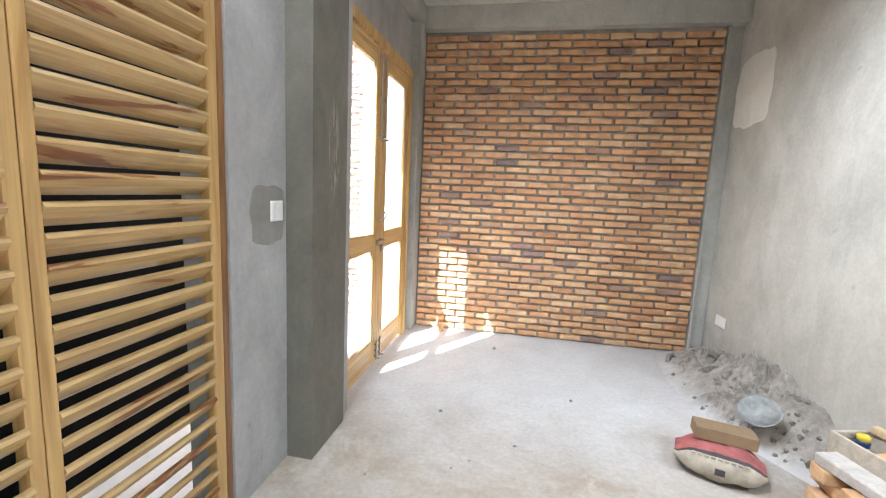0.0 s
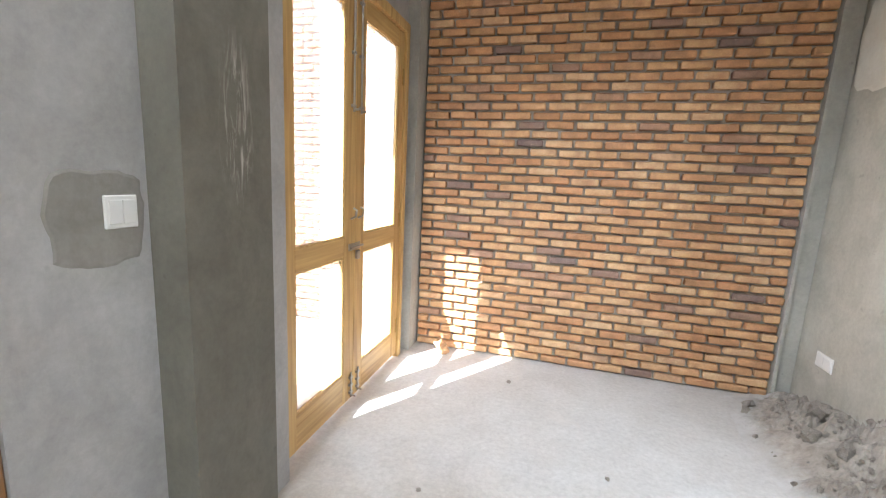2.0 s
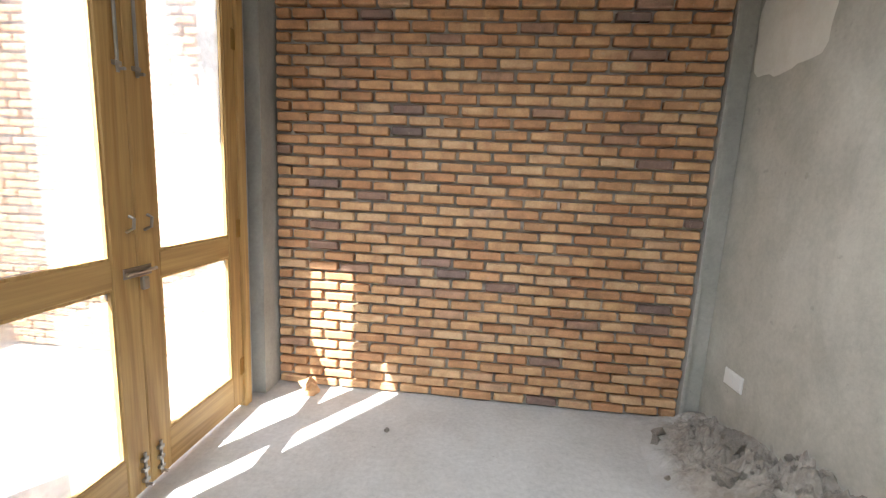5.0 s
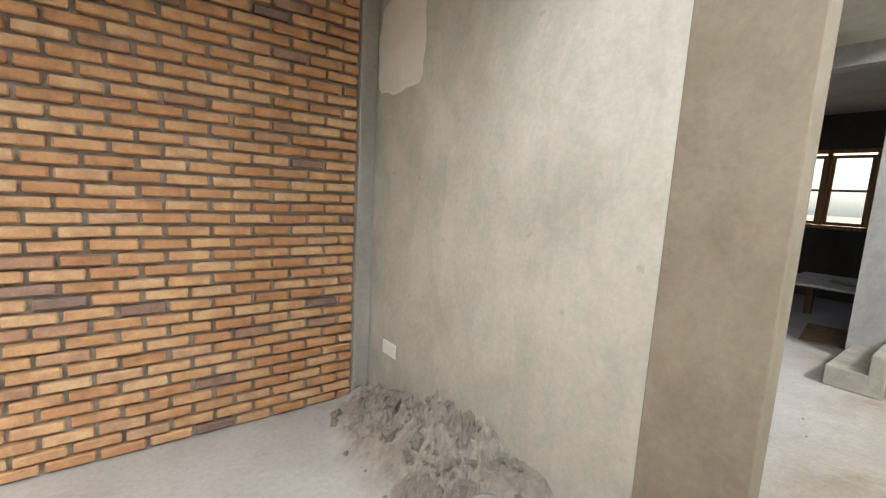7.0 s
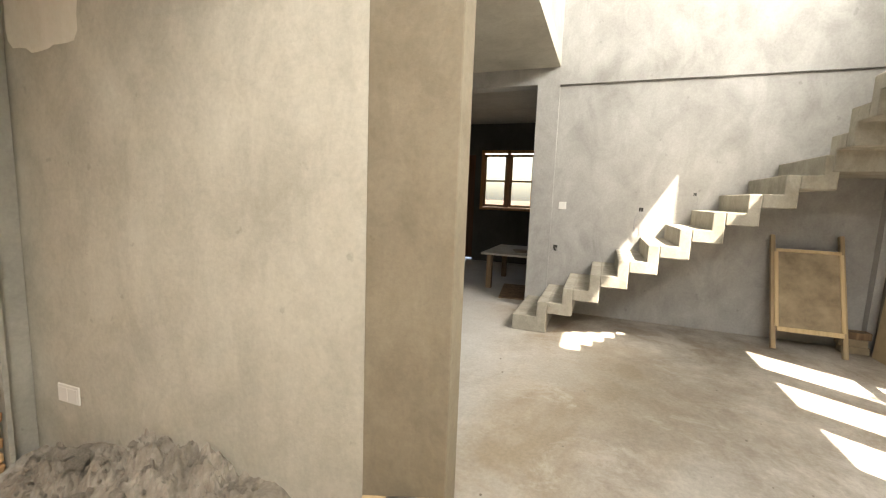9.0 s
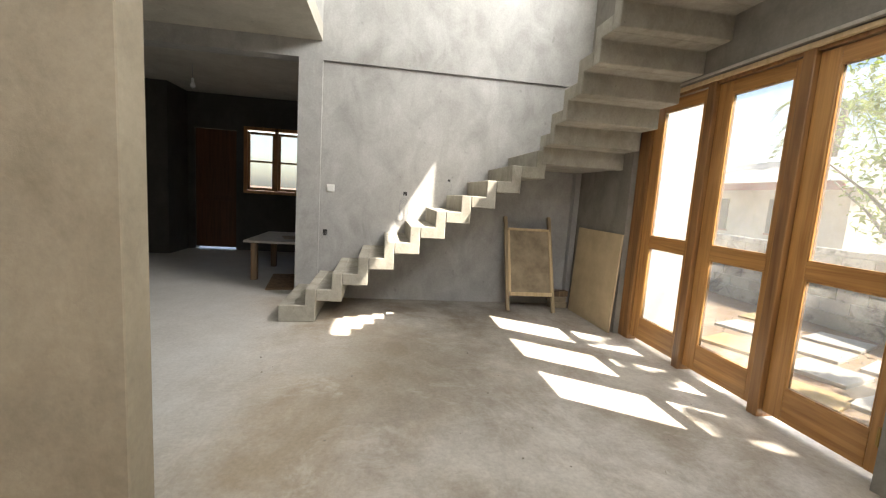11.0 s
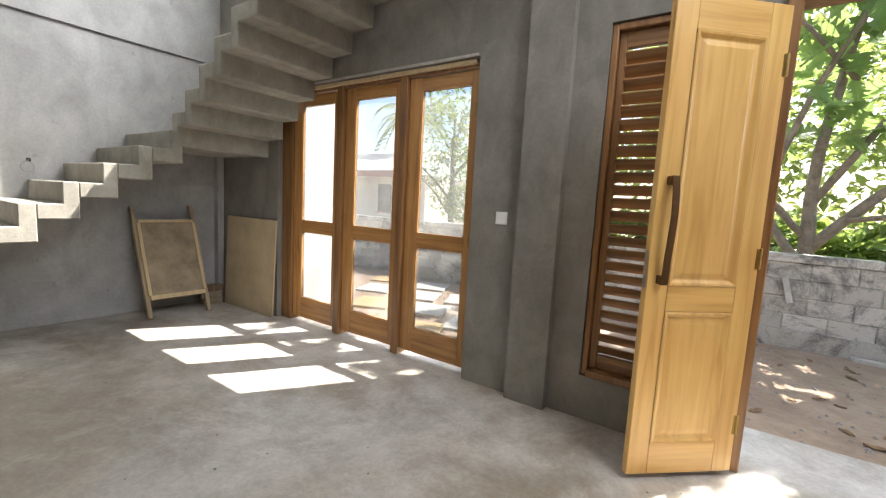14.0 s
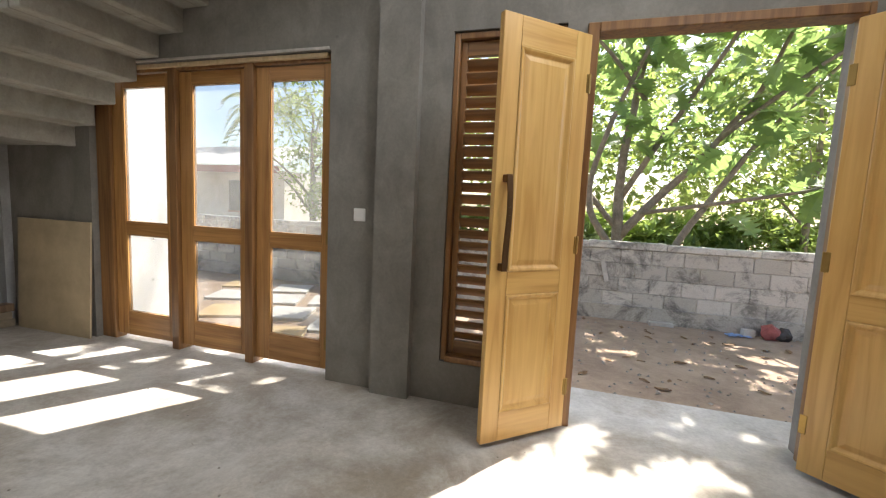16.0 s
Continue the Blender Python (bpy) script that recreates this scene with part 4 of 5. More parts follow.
def sand_mat(name):
    """Grey-brown rubble, thinning to pale cement dust where it lies only a few centimetres deep."""
    m = plaster(name, (0.18, 0.158, 0.135), (0.42, 0.385, 0.345), 5.0, 60, 0.95, 0.9)
    nt = m.node_tree
    bsdf = nt.nodes["Principled BSDF"]
    base = bsdf.inputs["Base Color"].links[0].from_socket
    vec = nt.nodes.new("ShaderNodeTexCoord").outputs["Object"]
    sep = nt.nodes.new("ShaderNodeSeparateXYZ")
    nt.links.new(vec, sep.inputs[0])
    depth = nt.nodes.new("ShaderNodeMath")
    depth.operation = "MULTIPLY_ADD"
    nt.links.new(noise_tex(nt, vec, 9, 6, 0.7), depth.inputs[0])
    depth.inputs[1].default_value = 0.12
    nt.links.new(sep.outputs["Z"], depth.inputs[2])
    thin = ramp(nt, depth.outputs[0], [(0.055, grey(1)), (0.13, grey(0))])
    nt.links.new(mixed(nt, "MIX", thin, base, (0.485, 0.485, 0.48)), bsdf.inputs["Base Color"])
    return m


SAND = sand_mat("grey_sand_rubble")
CLOD = plaster("mortar_clod", (0.19, 0.17, 0.148), (0.40, 0.365, 0.33), 9.0, 80, 0.95, 0.9)


def stone_mesh(name, r, seed, material, squash=0.7):
    bm = bmesh.new()
    bmesh.ops.create_icosphere(bm, subdivisions=2, radius=r)
    for v in bm.verts:
        n = v.co.normalized()
        k = 1 + 0.75 * noise.noise((n.x * 1.6 + seed, n.y * 1.6, n.z * 1.6)) + 0.32 * noise.noise((n.x * 4 + seed, n.y * 4, n.z * 4))
        v.co = Vector((n.x * r * k, n.y * r * k * 0.85, n.z * r * k * squash))
    return mesh_of(name, bm, material)


pile = thing("sand_heap", pose(0, 0, 0), "grey heap of sand and mortar rubble against the partition", "rubble heap")
bm = bmesh.new()
nx, ny = 80, 190
xs = [1.08 + (1.838 - 1.08) * i / nx for i in range(nx + 1)]
ys = [2.21 + (4.072 - 2.21) * j / ny for j in range(ny + 1)]
sheet(bm, xs, ys, pile_height)
part("sand", bm, SAND, pile)
rng = random.Random(5)
clods = [stone_mesh("clod", 1.0, 11 * k, CLOD) for k in range(4)]
for k in range(230):
    y = rng.uniform(2.4, 3.95)
    x = rng.uniform(1.52, 1.80) if k % 4 else rng.uniform(1.35, 1.6)
    h = pile_height(x, y)
    if h < 0.02:
        continue
    r = rng.uniform(0.007, 0.028) * (2.3 if k % 17 == 0 else 0.65)
    x = min(x, 1.79 - r * 1.35)
    ob = new("clod", clods[k % 4])
    ob.parent = pile
    ob.location = (x, y, pile_height(x, y) + r * 0.2)
    ob.rotation_euler = (rng.uniform(0, 6), rng.uniform(0, 6), rng.uniform(0, 6))
    ob.scale = (r, r, r)

# pan
pan = pose(1.48, 2.60, 0.235) @ pose(0, 0, 0, 22, -24, 0) @ Matrix.Diagonal((0.8, 0.8, 0.8, 1))
bm = bmesh.new()
spun(bm, [(0, -0.045), (0.07, -0.043), (0.098, -0.03), (0.118, 0.0), (0.128, 0.002), (0.128, 0.006), (0.116, 0.005), (0.095, -0.024), (0.068, -0.037), (0, -0.039)], 32)
single("mixing_pan", bm, GALV, "dull galvanised round pan lying on the sand heap", "pan", "", pan, True)

# cement bag with its band and printing
bag = thing("cement_bag", pose(1.19, 2.34, 0.0, 0, 0, -20), "part-used cream and red cement bag lying on the floor", "cement bag")


def bag_shell(x0, x1, lift=0.0):
    bm = bmesh.new()
    n, m2 = 30, 22
    grid = []
    for i in range(n + 1):
        row = []
        u = x0 + (x1 - x0) * i / n
        for j in range(m2 + 1):
            a = 2 * math.pi * j / m2
            e = 1 - abs(u) ** 3.5
            wy, hz = 0.13 * (0.55 + 0.45 * e), 0.072 * max(0.18, e)
            crease = 0.012 * noise.noise((u * 4, math.cos(a) * 2, math.sin(a) * 2)) + 0.006 * noise.noise((u * 11, math.cos(a) * 5, math.sin(a) * 5))
            sc = math.copysign(abs(math.sin(a)) ** 0.75, math.sin(a))
            cc = math.copysign(abs(math.cos(a)) ** 0.6, math.cos(a))
            z = 0.078 + (hz + crease + lift) * sc
            row.append(bm.verts.new((u * 0.19, cc * (wy + crease + lift), max(0.002, z))))
        grid.append(row)
    for i in range(n):
        for j in range(m2):
            f = bm.faces.new((grid[i][j], grid[i][j + 1], grid[i + 1][j + 1], grid[i + 1][j]))
            f.material_index = 1 if 2 <= j <= 6 else 2 if j == 7 else 0
    bm.faces.new([v for v in grid[0][:-1]])
    bm.faces.new([v for v in grid[-1][:-1]][::-1])
    return bm


part("sack", bag_shell(-1, 1), [BAG_CREAM, BAG_RED, BAG_BLACK], bag, "", True)
for k in range(9):
    box_part("print_bar", (-0.12 + k * 0.027, -0.12 + k * 0.027 + 0.017, -0.117, -0.105, 0.128, 0.1385), BAG_CREAM, bag, 0.001)
box_part("print_mark", (-0.02, 0.02, -0.145, -0.137, 0.07, 0.10), BAG_BLACK, bag, 0.001, "small dark square mark")

# cardboard carton resting on the bag
carton = thing("cardboard_carton", pose(1.225, 2.40, 0.152, 0, 3, -8), "flattened brown cardboard carton lying on the cement bag", "carton")
box_part("body", (-0.135, 0.135, -0.055, 0.055, 0, 0.058), CARTON, carton, 0.002)
for y0, y1, r in ((-0.055, 0.0, 3), (0.001, 0.055, -3)):
    bm = bmesh.new()
    box(bm, -0.134, 0.134, y0, y1, 0.0585, 0.0615)
    part("flap", bm, CARTON, carton)

# stack of bricks with a mortar-caked plank and paint tins
stack = thing("brick_stack", pose(1.66, 2.03, 0), "stack of orange bricks under a mortar-caked plank", "brick stack")
bm = bmesh.new()
box(bm, -0.095, 0.095, -0.045, 0.045, 0, 0.058, 0.004)
stack_brick = mesh_of("brick", bm, BRICK)
for lay in range(4):
    for i in range(3 if lay % 2 == 0 else 2):
        for j in range(2):
            ob = new("brick", stack_brick)
            ob.parent = stack
            if lay % 2 == 0:
                ob.location, ob.rotation_euler = (-0.1 + 0.1 * i, -0.1 + 0.2 * j, 0.0605 * lay), (0, 0, radians(90 + rng.uniform(-2, 2)))
            else:
                ob.location, ob.rotation_euler = (-0.1 + 0.2 * i, -0.09 + 0.18 * j, 0.0605 * lay), (0, 0, radians(rng.uniform(-2, 2)))
plank = thing("mortar_plank", pose(1.573, 1.925, 0.243, 0, 0, 105), "whitish mortar-caked plank on the bricks", "plank")
box_part("board", (-0.24, 0.24, -0.0525, 0.0525, 0, 0.05), CEMENT_WHITE, plank, 0.006)
TRAY_WOOD = plaster("mortar_stained_wood", (0.30, 0.25, 0.19), (0.52, 0.47, 0.40), 6, 60, 0.9, 0.6)
tray = thing("wooden_tray", pose(1.700, 2.051, 0.243, 0, 0, 105), "shallow mortar-stained wooden tray", "tray")
box_part("base", (-0.2, 0.2, -0.10, 0.10, 0, 0.02), BOARD, tray)
for d in ((-0.2, 0.2, -0.10, -0.085, 0.0205, 0.12), (-0.2, 0.2, 0.085, 0.10, 0.0205, 0.12), (-0.2, -0.185, -0.0845, 0.0845, 0.0205, 0.12), (0.185, 0.2, -0.0845, 0.0845, 0.0205, 0.12)):
    box_part("side", d, TRAY_WOOD, tray, 0.003)
ob = new("loose_brick", stack_brick)
ob.location, ob.rotation_euler = (1.722, 2.055, 0.2635), (0, 0, radians(112))
tagged(ob, "orange clay brick lying in the wooden tray", "brick")
for x, y in ((1.668, 2.197), (1.752, 1.925)):
    tin = thing("paint_tin", pose(x, y, 0.2635), "small navy paint tin with a yellow lid", "paint tin", "paint tins")
    bm = bmesh.new()
    spun(bm, [(0, 0), (0.025, 0), (0.027, 0.003), (0.027, 0.012), (0.0262, 0.014), (0.0262, 0.066), (0.027, 0.068), (0.027, 0.076), (0.024, 0.082), (0, 0.082)], 20)
    part("tin", bm, CAN_BLUE, tin, "", True)
    bm = bmesh.new()
    spun(bm, [(0.0263, 0.022), (0.0268, 0.022), (0.0268, 0.056), (0.0263, 0.056)], 20)
    part("paper_label", bm, CEMENT_WHITE, tin, "worn pale paper label")
    bm = bmesh.new()
    spun(bm, [(0, 0.0822), (0.022, 0.0822), (0.0235, 0.085), (0.0235, 0.100), (0.020, 0.104), (0, 0.104)], 20)
    part("lid", bm, CAN_YELLOW, tin, "yellow plastic lid", True)
hb = thing("hinged_batten", pose(1.78, 2.12, 0.364, 0, 0, -70), "short timber batten with a steel hinge screwed on", "batten")
box_part("batten", (-0.13, 0.13, -0.02, 0.02, 0, 0.03), PLY, hb, 0.003)
box_part("hinge_leaf", (-0.05, 0.05, -0.016, 0.016, 0.0305, 0.0335), METAL, hb, 0.001, "steel hinge leaf")

# broken brick at the foot of the brick wall, grit on the floor
single_mesh = stone_mesh("broken_brick", 0.062, 3.0, BRICK, 0.75)
ob = new("broken_brick", single_mesh)
ob.location, ob.rotation_euler = (-0.565, 3.985, 0.04), (0.1, 0.0, 0.5)
tagged(ob, "broken orange brick lump lying beside the brick wall", "brick")
grit = [stone_mesh("pebble", 1.0, 5 + 3 * k, CLOD, 0.6) for k in range(3)]
spots = [(-0.003, 3.68, 0.016), (0.55, 2.9, 0.012), (-0.25, 2.55, 0.012), (0.2, 2.3, 0.01)]
spots += [(rng.uniform(-0.7, 5.4), rng.uniform(-0.8, 2.5), rng.uniform(0.003, 0.008)) for _ in range(70)]
for k, (x, y, r) in enumerate(spots):
    if 1.8 < x < 2.05 and y > 1.95:
        continue
    ob = new("pebble", grit[k % 3])
    ob.location, ob.scale, ob.rotation_euler = (x, y, r * 0.35), (r, r, r), (0, 0, rng.uniform(0, 6))
    tagged(ob, "small dark crumb of mortar on the floor", "debris", "floor debris")


# ---- yard ----
def blocks_wall(name, x0, x1, y0, y1, z0, courses, label):
    """Rough hollow-block wall: each block is a part."""
    w = tagged(new(name, mesh_of(name, core_mesh(x0, x1, y0 + 0.012, y1 - 0.012, z0, z0 + courses * 0.2), BLOCK_JOINT)), label, kind="structure")
    bm = bmesh.new()
    box(bm, -0.192, 0.192, 0, y1 - y0, 0, 0.192, 0.006)
    me = mesh_of("block", bm, BLOCK)
    for c in range(courses):
        n = int((x1 - x0) / 0.395)
        for k in range(n):
            ob = new("block", me)
            ob.parent = w
            ob.location = (x0 + 0.197 + k * 0.395 + (0.197 if c % 2 else 0), y0 + rng.uniform(-0.003, 0.003), z0 + c * 0.2 + 0.004)
    return w


def core_mesh(*b):
    bm = bmesh.new()
    box(bm, *b)
    return bm


def block_mat():
    m, nt, bsdf = nodes_of("weathered_block")
    geo = nt.nodes.new("ShaderNodeNewGeometry").outputs["Position"]
    rnd = nt.nodes.new("ShaderNodeObjectInfo").outputs["Random"]
    big = noise_tex(nt, geo, 2.0, 9, 0.78, (1, 1, 1.2), 0.5)
    mid = noise_tex(nt, geo, 5.0, 8, 0.75)
    fine = noise_tex(nt, geo, 60, 6, 0.7)
    col = ramp(nt, rnd, [(0.0, (0.42, 0.40, 0.355)), (0.6, (0.50, 0.48, 0.435)), (1.0, (0.58, 0.56, 0.51))])
    col = mixed(nt, "MIX", ramp(nt, big, [(0.48, grey(0)), (0.60, grey(0.8))]), col, (0.10, 0.096, 0.088))
    col = mixed(nt, "MIX", ramp(nt, mid, [(0.55, grey(0)), (0.75, grey(0.6))]), col, (0.42, 0.40, 0.36))
    col = mixed(nt, "OVERLAY", 0.4, col, ramp(nt, fine, [(0.3, grey(0.3)), (0.7, grey(0.68))]))
    nt.links.new(col, bsdf.inputs["Base Color"])
    bsdf.inputs["Roughness"].default_value = 0.95
    bumped(nt, bsdf, mid, 0.6, 0.01)
    return m


BLOCK = block_mat()
BLOCK_JOINT = BLOCK
blocks_wall("wall_garden", -7.0, 9.6, -4.75, -4.60, -0.16, 5, "weathered grey block boundary wall with black lichen")
bm = bmesh.new()
seg = -7.0
while seg < 9.6:
    ln = rng.uniform(0.6, 1.1)
    box(bm, seg, min(seg + ln, 9.6), -4.77 + rng.uniform(-0.006, 0.006), -4.58 + rng.uniform(-0.006, 0.006), 0.842, 0.93 + rng.uniform(-0.01, 0.012), 0.008)
    seg += ln + 0.002
setting("wall_coping", bm, BLOCK, "blackened cement coping of the boundary wall")
slab("wall_plinth", [(-7.0, 9.6, -4.598, -4.545, -0.2, 0.06)], BLOCK, "mortar plinth along the boundary wall")
slab("wall_white", [(4.98, 5.2, -2.0, -1.205, -0.2, 3.4)], WHITE_WALL, "white-painted projecting outside wall")

# scattered dry leaves and stones
def dry_leaf_mesh(seed):
    bm = bmesh.new()
    n = 7
    rows = []
    for i in range(n):
        u = i / (n - 1)
        w = 0.26 * math.sin(math.pi * min(0.97, max(0.03, u))) ** 0.8
        c = 0.12 * math.sin(u * 5 + seed)
        rows.append([bm.verts.new((u - 0.5, -w, 0.10 + c * 0.5 + 0.06)), bm.verts.new((u - 0.5, 0, c * 0.5 + 0.05)), bm.verts.new((u - 0.5, w, 0.13 + c * 0.5 + 0.04))])
    for a, b in zip(rows, rows[1:]):
        for k in range(2):
            bm.faces.new((a[k], b[k], b[k + 1], a[k + 1]))
    return bm


DRY = simple("dry_leaf", (0.20, 0.115, 0.055), 0.8, 0, 0.5, 3)
dry = [mesh_of("fallen_leaf", dry_leaf_mesh(k * 1.7), DRY) for k in range(3)]
for k in range(150):
    ob = new("fallen_leaf", dry[k % 3])
    s = rng.uniform(0.04, 0.13)
    ob.location, ob.scale, ob.rotation_euler = (rng.uniform(-3.2, 5.5), rng.uniform(-4.45, -1.75), -0.148), (s, s, s * 0.6), (0, 0, rng.uniform(0, 6.3))
    tagged(ob, "dry brown leaf fallen on the yard earth", "leaf", "fallen leaves")
bm = bmesh.new()
for k in range(900):
    x, y, r = rng.uniform(-4, 6), rng.uniform(-4.5, -1.65), rng.uniform(0.006, 0.022)
    c = Vector((x, y, -0.147))
    vs = [bm.verts.new(c + Vector((math.cos(a) * r * rng.uniform(0.7, 1.2), math.sin(a) * r, 0))) for a in (0, 1.57, 3.14, 4.71)]
    top = bm.verts.new(c + Vector((0, 0, r * 0.8)))
    for i in range(4):
        bm.faces.new((vs[i], vs[(i + 1) % 4], top))
tagged(single("yard_gravel", bm, CLOD, "small stones strewn over the yard earth", "gravel"), kind="stuff")
PAVER = plaster("concrete_paver", (0.40, 0.38, 0.34), (0.56, 0.54, 0.50), 3, 50, 0.9, 0.5)
PAVER_OCHRE = plaster("ochre_paver", (0.36, 0.25, 0.13), (0.50, 0.37, 0.20), 3, 50, 0.9, 0.5)
for k, (x, y) in enumerate(((2.9, -1.75), (3.7, -2.0), (3.35, -2.55), (4.15, -2.75), (4.9, -2.5), (4.7, -3.3), (5.5, -3.2), (5.9, -3.9), (5.0, -3.95), (4.05, -3.55))):
    bm = bmesh.new()
    box(bm, -0.27, 0.27, -0.27, 0.27, 0, 0.05, 0.006)
    single("paving_slab", bm, PAVER_OCHRE if k % 3 == 1 else PAVER, "square concrete paving slab lying on the earth", "paving slab", "yard paving slabs", pose(x, y, -0.165, 0, 0, rng.uniform(-8, 8) + 20))
# bundle by the wall
bun = thing("cloth_bundle", pose(-1.74, -4.42, -0.15), "crumpled red and black bundle beside the boundary wall", "bundle")
for dx, m3 in ((-0.06, BAG_BLACK), (0.07, BAG_RED)):
    ob = new("cloth", stone_mesh("cloth", 0.10, dx * 50, m3, 0.95))
    ob.parent, ob.location = bun, (dx, 0, 0.085)
bm = bmesh.new()
sheet(bm, [-0.14 + 0.02 * i for i in range(15)], [-0.07 + 0.02 * j for j in range(8)], lambda x, y: 0.012 + 0.03 * abs(noise.noise((x * 14, y * 14, 4))))
single("plastic_scrap", bm, simple("pale_blue_plastic", (0.22, 0.34, 0.58), 0.4, 0, 0.3), "crumpled pale blue plastic scrap on the earth", "plastic sheet", "", pose(-1.32, -4.40, -0.15, 0, 0, 12))
for x, y, rz in ((-0.45, -4.48, 4), (-1.45, -4.47, 12)):
    bm = bmesh.new()
    box(bm, -0.15 if x > -1 else -0.07, 0.15 if x > -1 else 0.07, -0.04, 0.04, 0, 0.05 if x > -1 else 0.09, 0.004)
    single("concrete_offcut", bm, PAVER, "pale concrete offcut lying beside the boundary wall", "offcut", "wall offcuts", pose(x, y, -0.15, 0, 0, rz))
bm = bmesh.new()
box(bm, -0.03, 0.03, -0.012, 0.012, -0.15, 0.15, 0.003)
single("pale_stick", bm, PAVER, "pale batten propped on the boundary wall", "batten", "", pose(0.30, -4.565, 0.52, 6, 14, 0))


# ---- planting ----
def leaf_mat(name, front, back, glow=0.45):
    m, nt, bsdf = nodes_of(name)
    out = nt.nodes["Material Output"]
    rnd = nt.nodes.new("ShaderNodeObjectInfo").outputs["Random"]
    isl = nt.nodes.new("ShaderNodeNewGeometry").outputs["Random Per Island"]
    add = nt.nodes.new("ShaderNodeMath")
    add.operation = "ADD"
    nt.links.new(rnd, add.inputs[0])
    nt.links.new(isl, add.inputs[1])
    fr = nt.nodes.new("ShaderNodeMath")
    fr.operation = "FRACT"
    nt.links.new(add.outputs[0], fr.inputs[0])
    col = ramp(nt, fr.outputs[0], [(0, tuple(c * 0.6 for c in front)), (0.6, front), (1, tuple(min(1, c * 1.5) for c in front))])
    nt.links.new(col, bsdf.inputs["Base Color"])
    bsdf.inputs["Roughness"].default_value = 0.42
    tr = nt.nodes.new("ShaderNodeBsdfTranslucent")
    tcol = ramp(nt, fr.outputs[0], [(0, tuple(c * 0.7 for c in back)), (1, back)])
    nt.links.new(tcol, tr.inputs["Color"])
    mix = nt.nodes.new("ShaderNodeMixShader")
    mix.inputs[0].default_value = glow
    nt.links.new(bsdf.outputs[0], mix.inputs[1])
    nt.links.new(tr.outputs[0], mix.inputs[2])
    nt.links.new(mix.outputs[0], out.inputs["Surface"])
    return m


LEAF = leaf_mat("lobed_leaf", (0.10, 0.185, 0.085), (0.43, 0.60, 0.19), 0.5)
LEAF_SMALL = leaf_mat("small_leaf", (0.12, 0.19, 0.07), (0.48, 0.60, 0.16), 0.5)
LEAF_PALM = leaf_mat("palm_leaf", (0.11, 0.16, 0.06), (0.40, 0.46, 0.14))
BARK = plaster("grey_bark", (0.13, 0.11, 0.085), (0.30, 0.26, 0.21), 7, 50, 0.95, 0.8)


def lobed_leaf(seed):
    """Large deeply lobed leaf along local x from its stalk, folded on the midrib, drooping to the tip."""
    r = random.Random(seed)
    outline = []
    for k, w in ((0.04, 0.05), (0.12, 0.14), (0.20, 0.30), (0.25, 0.13), (0.34, 0.36), (0.40, 0.14), (0.50, 0.38), (0.55, 0.13), (0.66, 0.33), (0.71, 0.11), (0.81, 0.22), (0.86, 0.08), (1.0, 0.0)):
        outline.append((k + (0.07 if w > 0.15 else 0), w * r.uniform(0.9, 1.1)))
    bm = bmesh.new()

    def at(x, y):
        return (x, y, 0.22 * abs(y) - 0.28 * x * x + 0.05 * math.sin(9 * x + seed) * abs(y) * 2)
    mid = [bm.verts.new(at(min(x, 0.98) if k < len(outline) - 1 else 1.0, 0)) for k, (x, w) in enumerate(outline)]
    for s in (-1, 1):
        edge = [bm.verts.new(at(x, s * w)) for x, w in outline[:-1]] + [mid[-1]]
        for k in range(len(outline) - 1):
            q = [mid[k], mid[k + 1], edge[k + 1], edge[k]]
            q = list(dict.fromkeys(q))
            bm.faces.new(q if s > 0 else q[::-1])
    return bm


def limb(bm, pts, r0, r1):
    fine = []
    for a, b in zip(pts, pts[1:]):
        for k in range(4):
            fine.append(Vector(a).lerp(Vector(b), k / 4))
    fine.append(Vector(pts[-1]))
    for k in range(1, len(fine) - 1):
        fine[k] = (fine[k - 1] + fine[k] * 2 + fine[k + 1]) / 4 + Vector((noise.noise(fine[k] * 2), noise.noise(fine[k] * 2 + Vector((5, 0, 0))), 0)) * 0.03
    tube(bm, fine, [r0 + (r1 - r0) * k / (len(fine) - 1) for k in range(len(fine))], 8)
    return fine


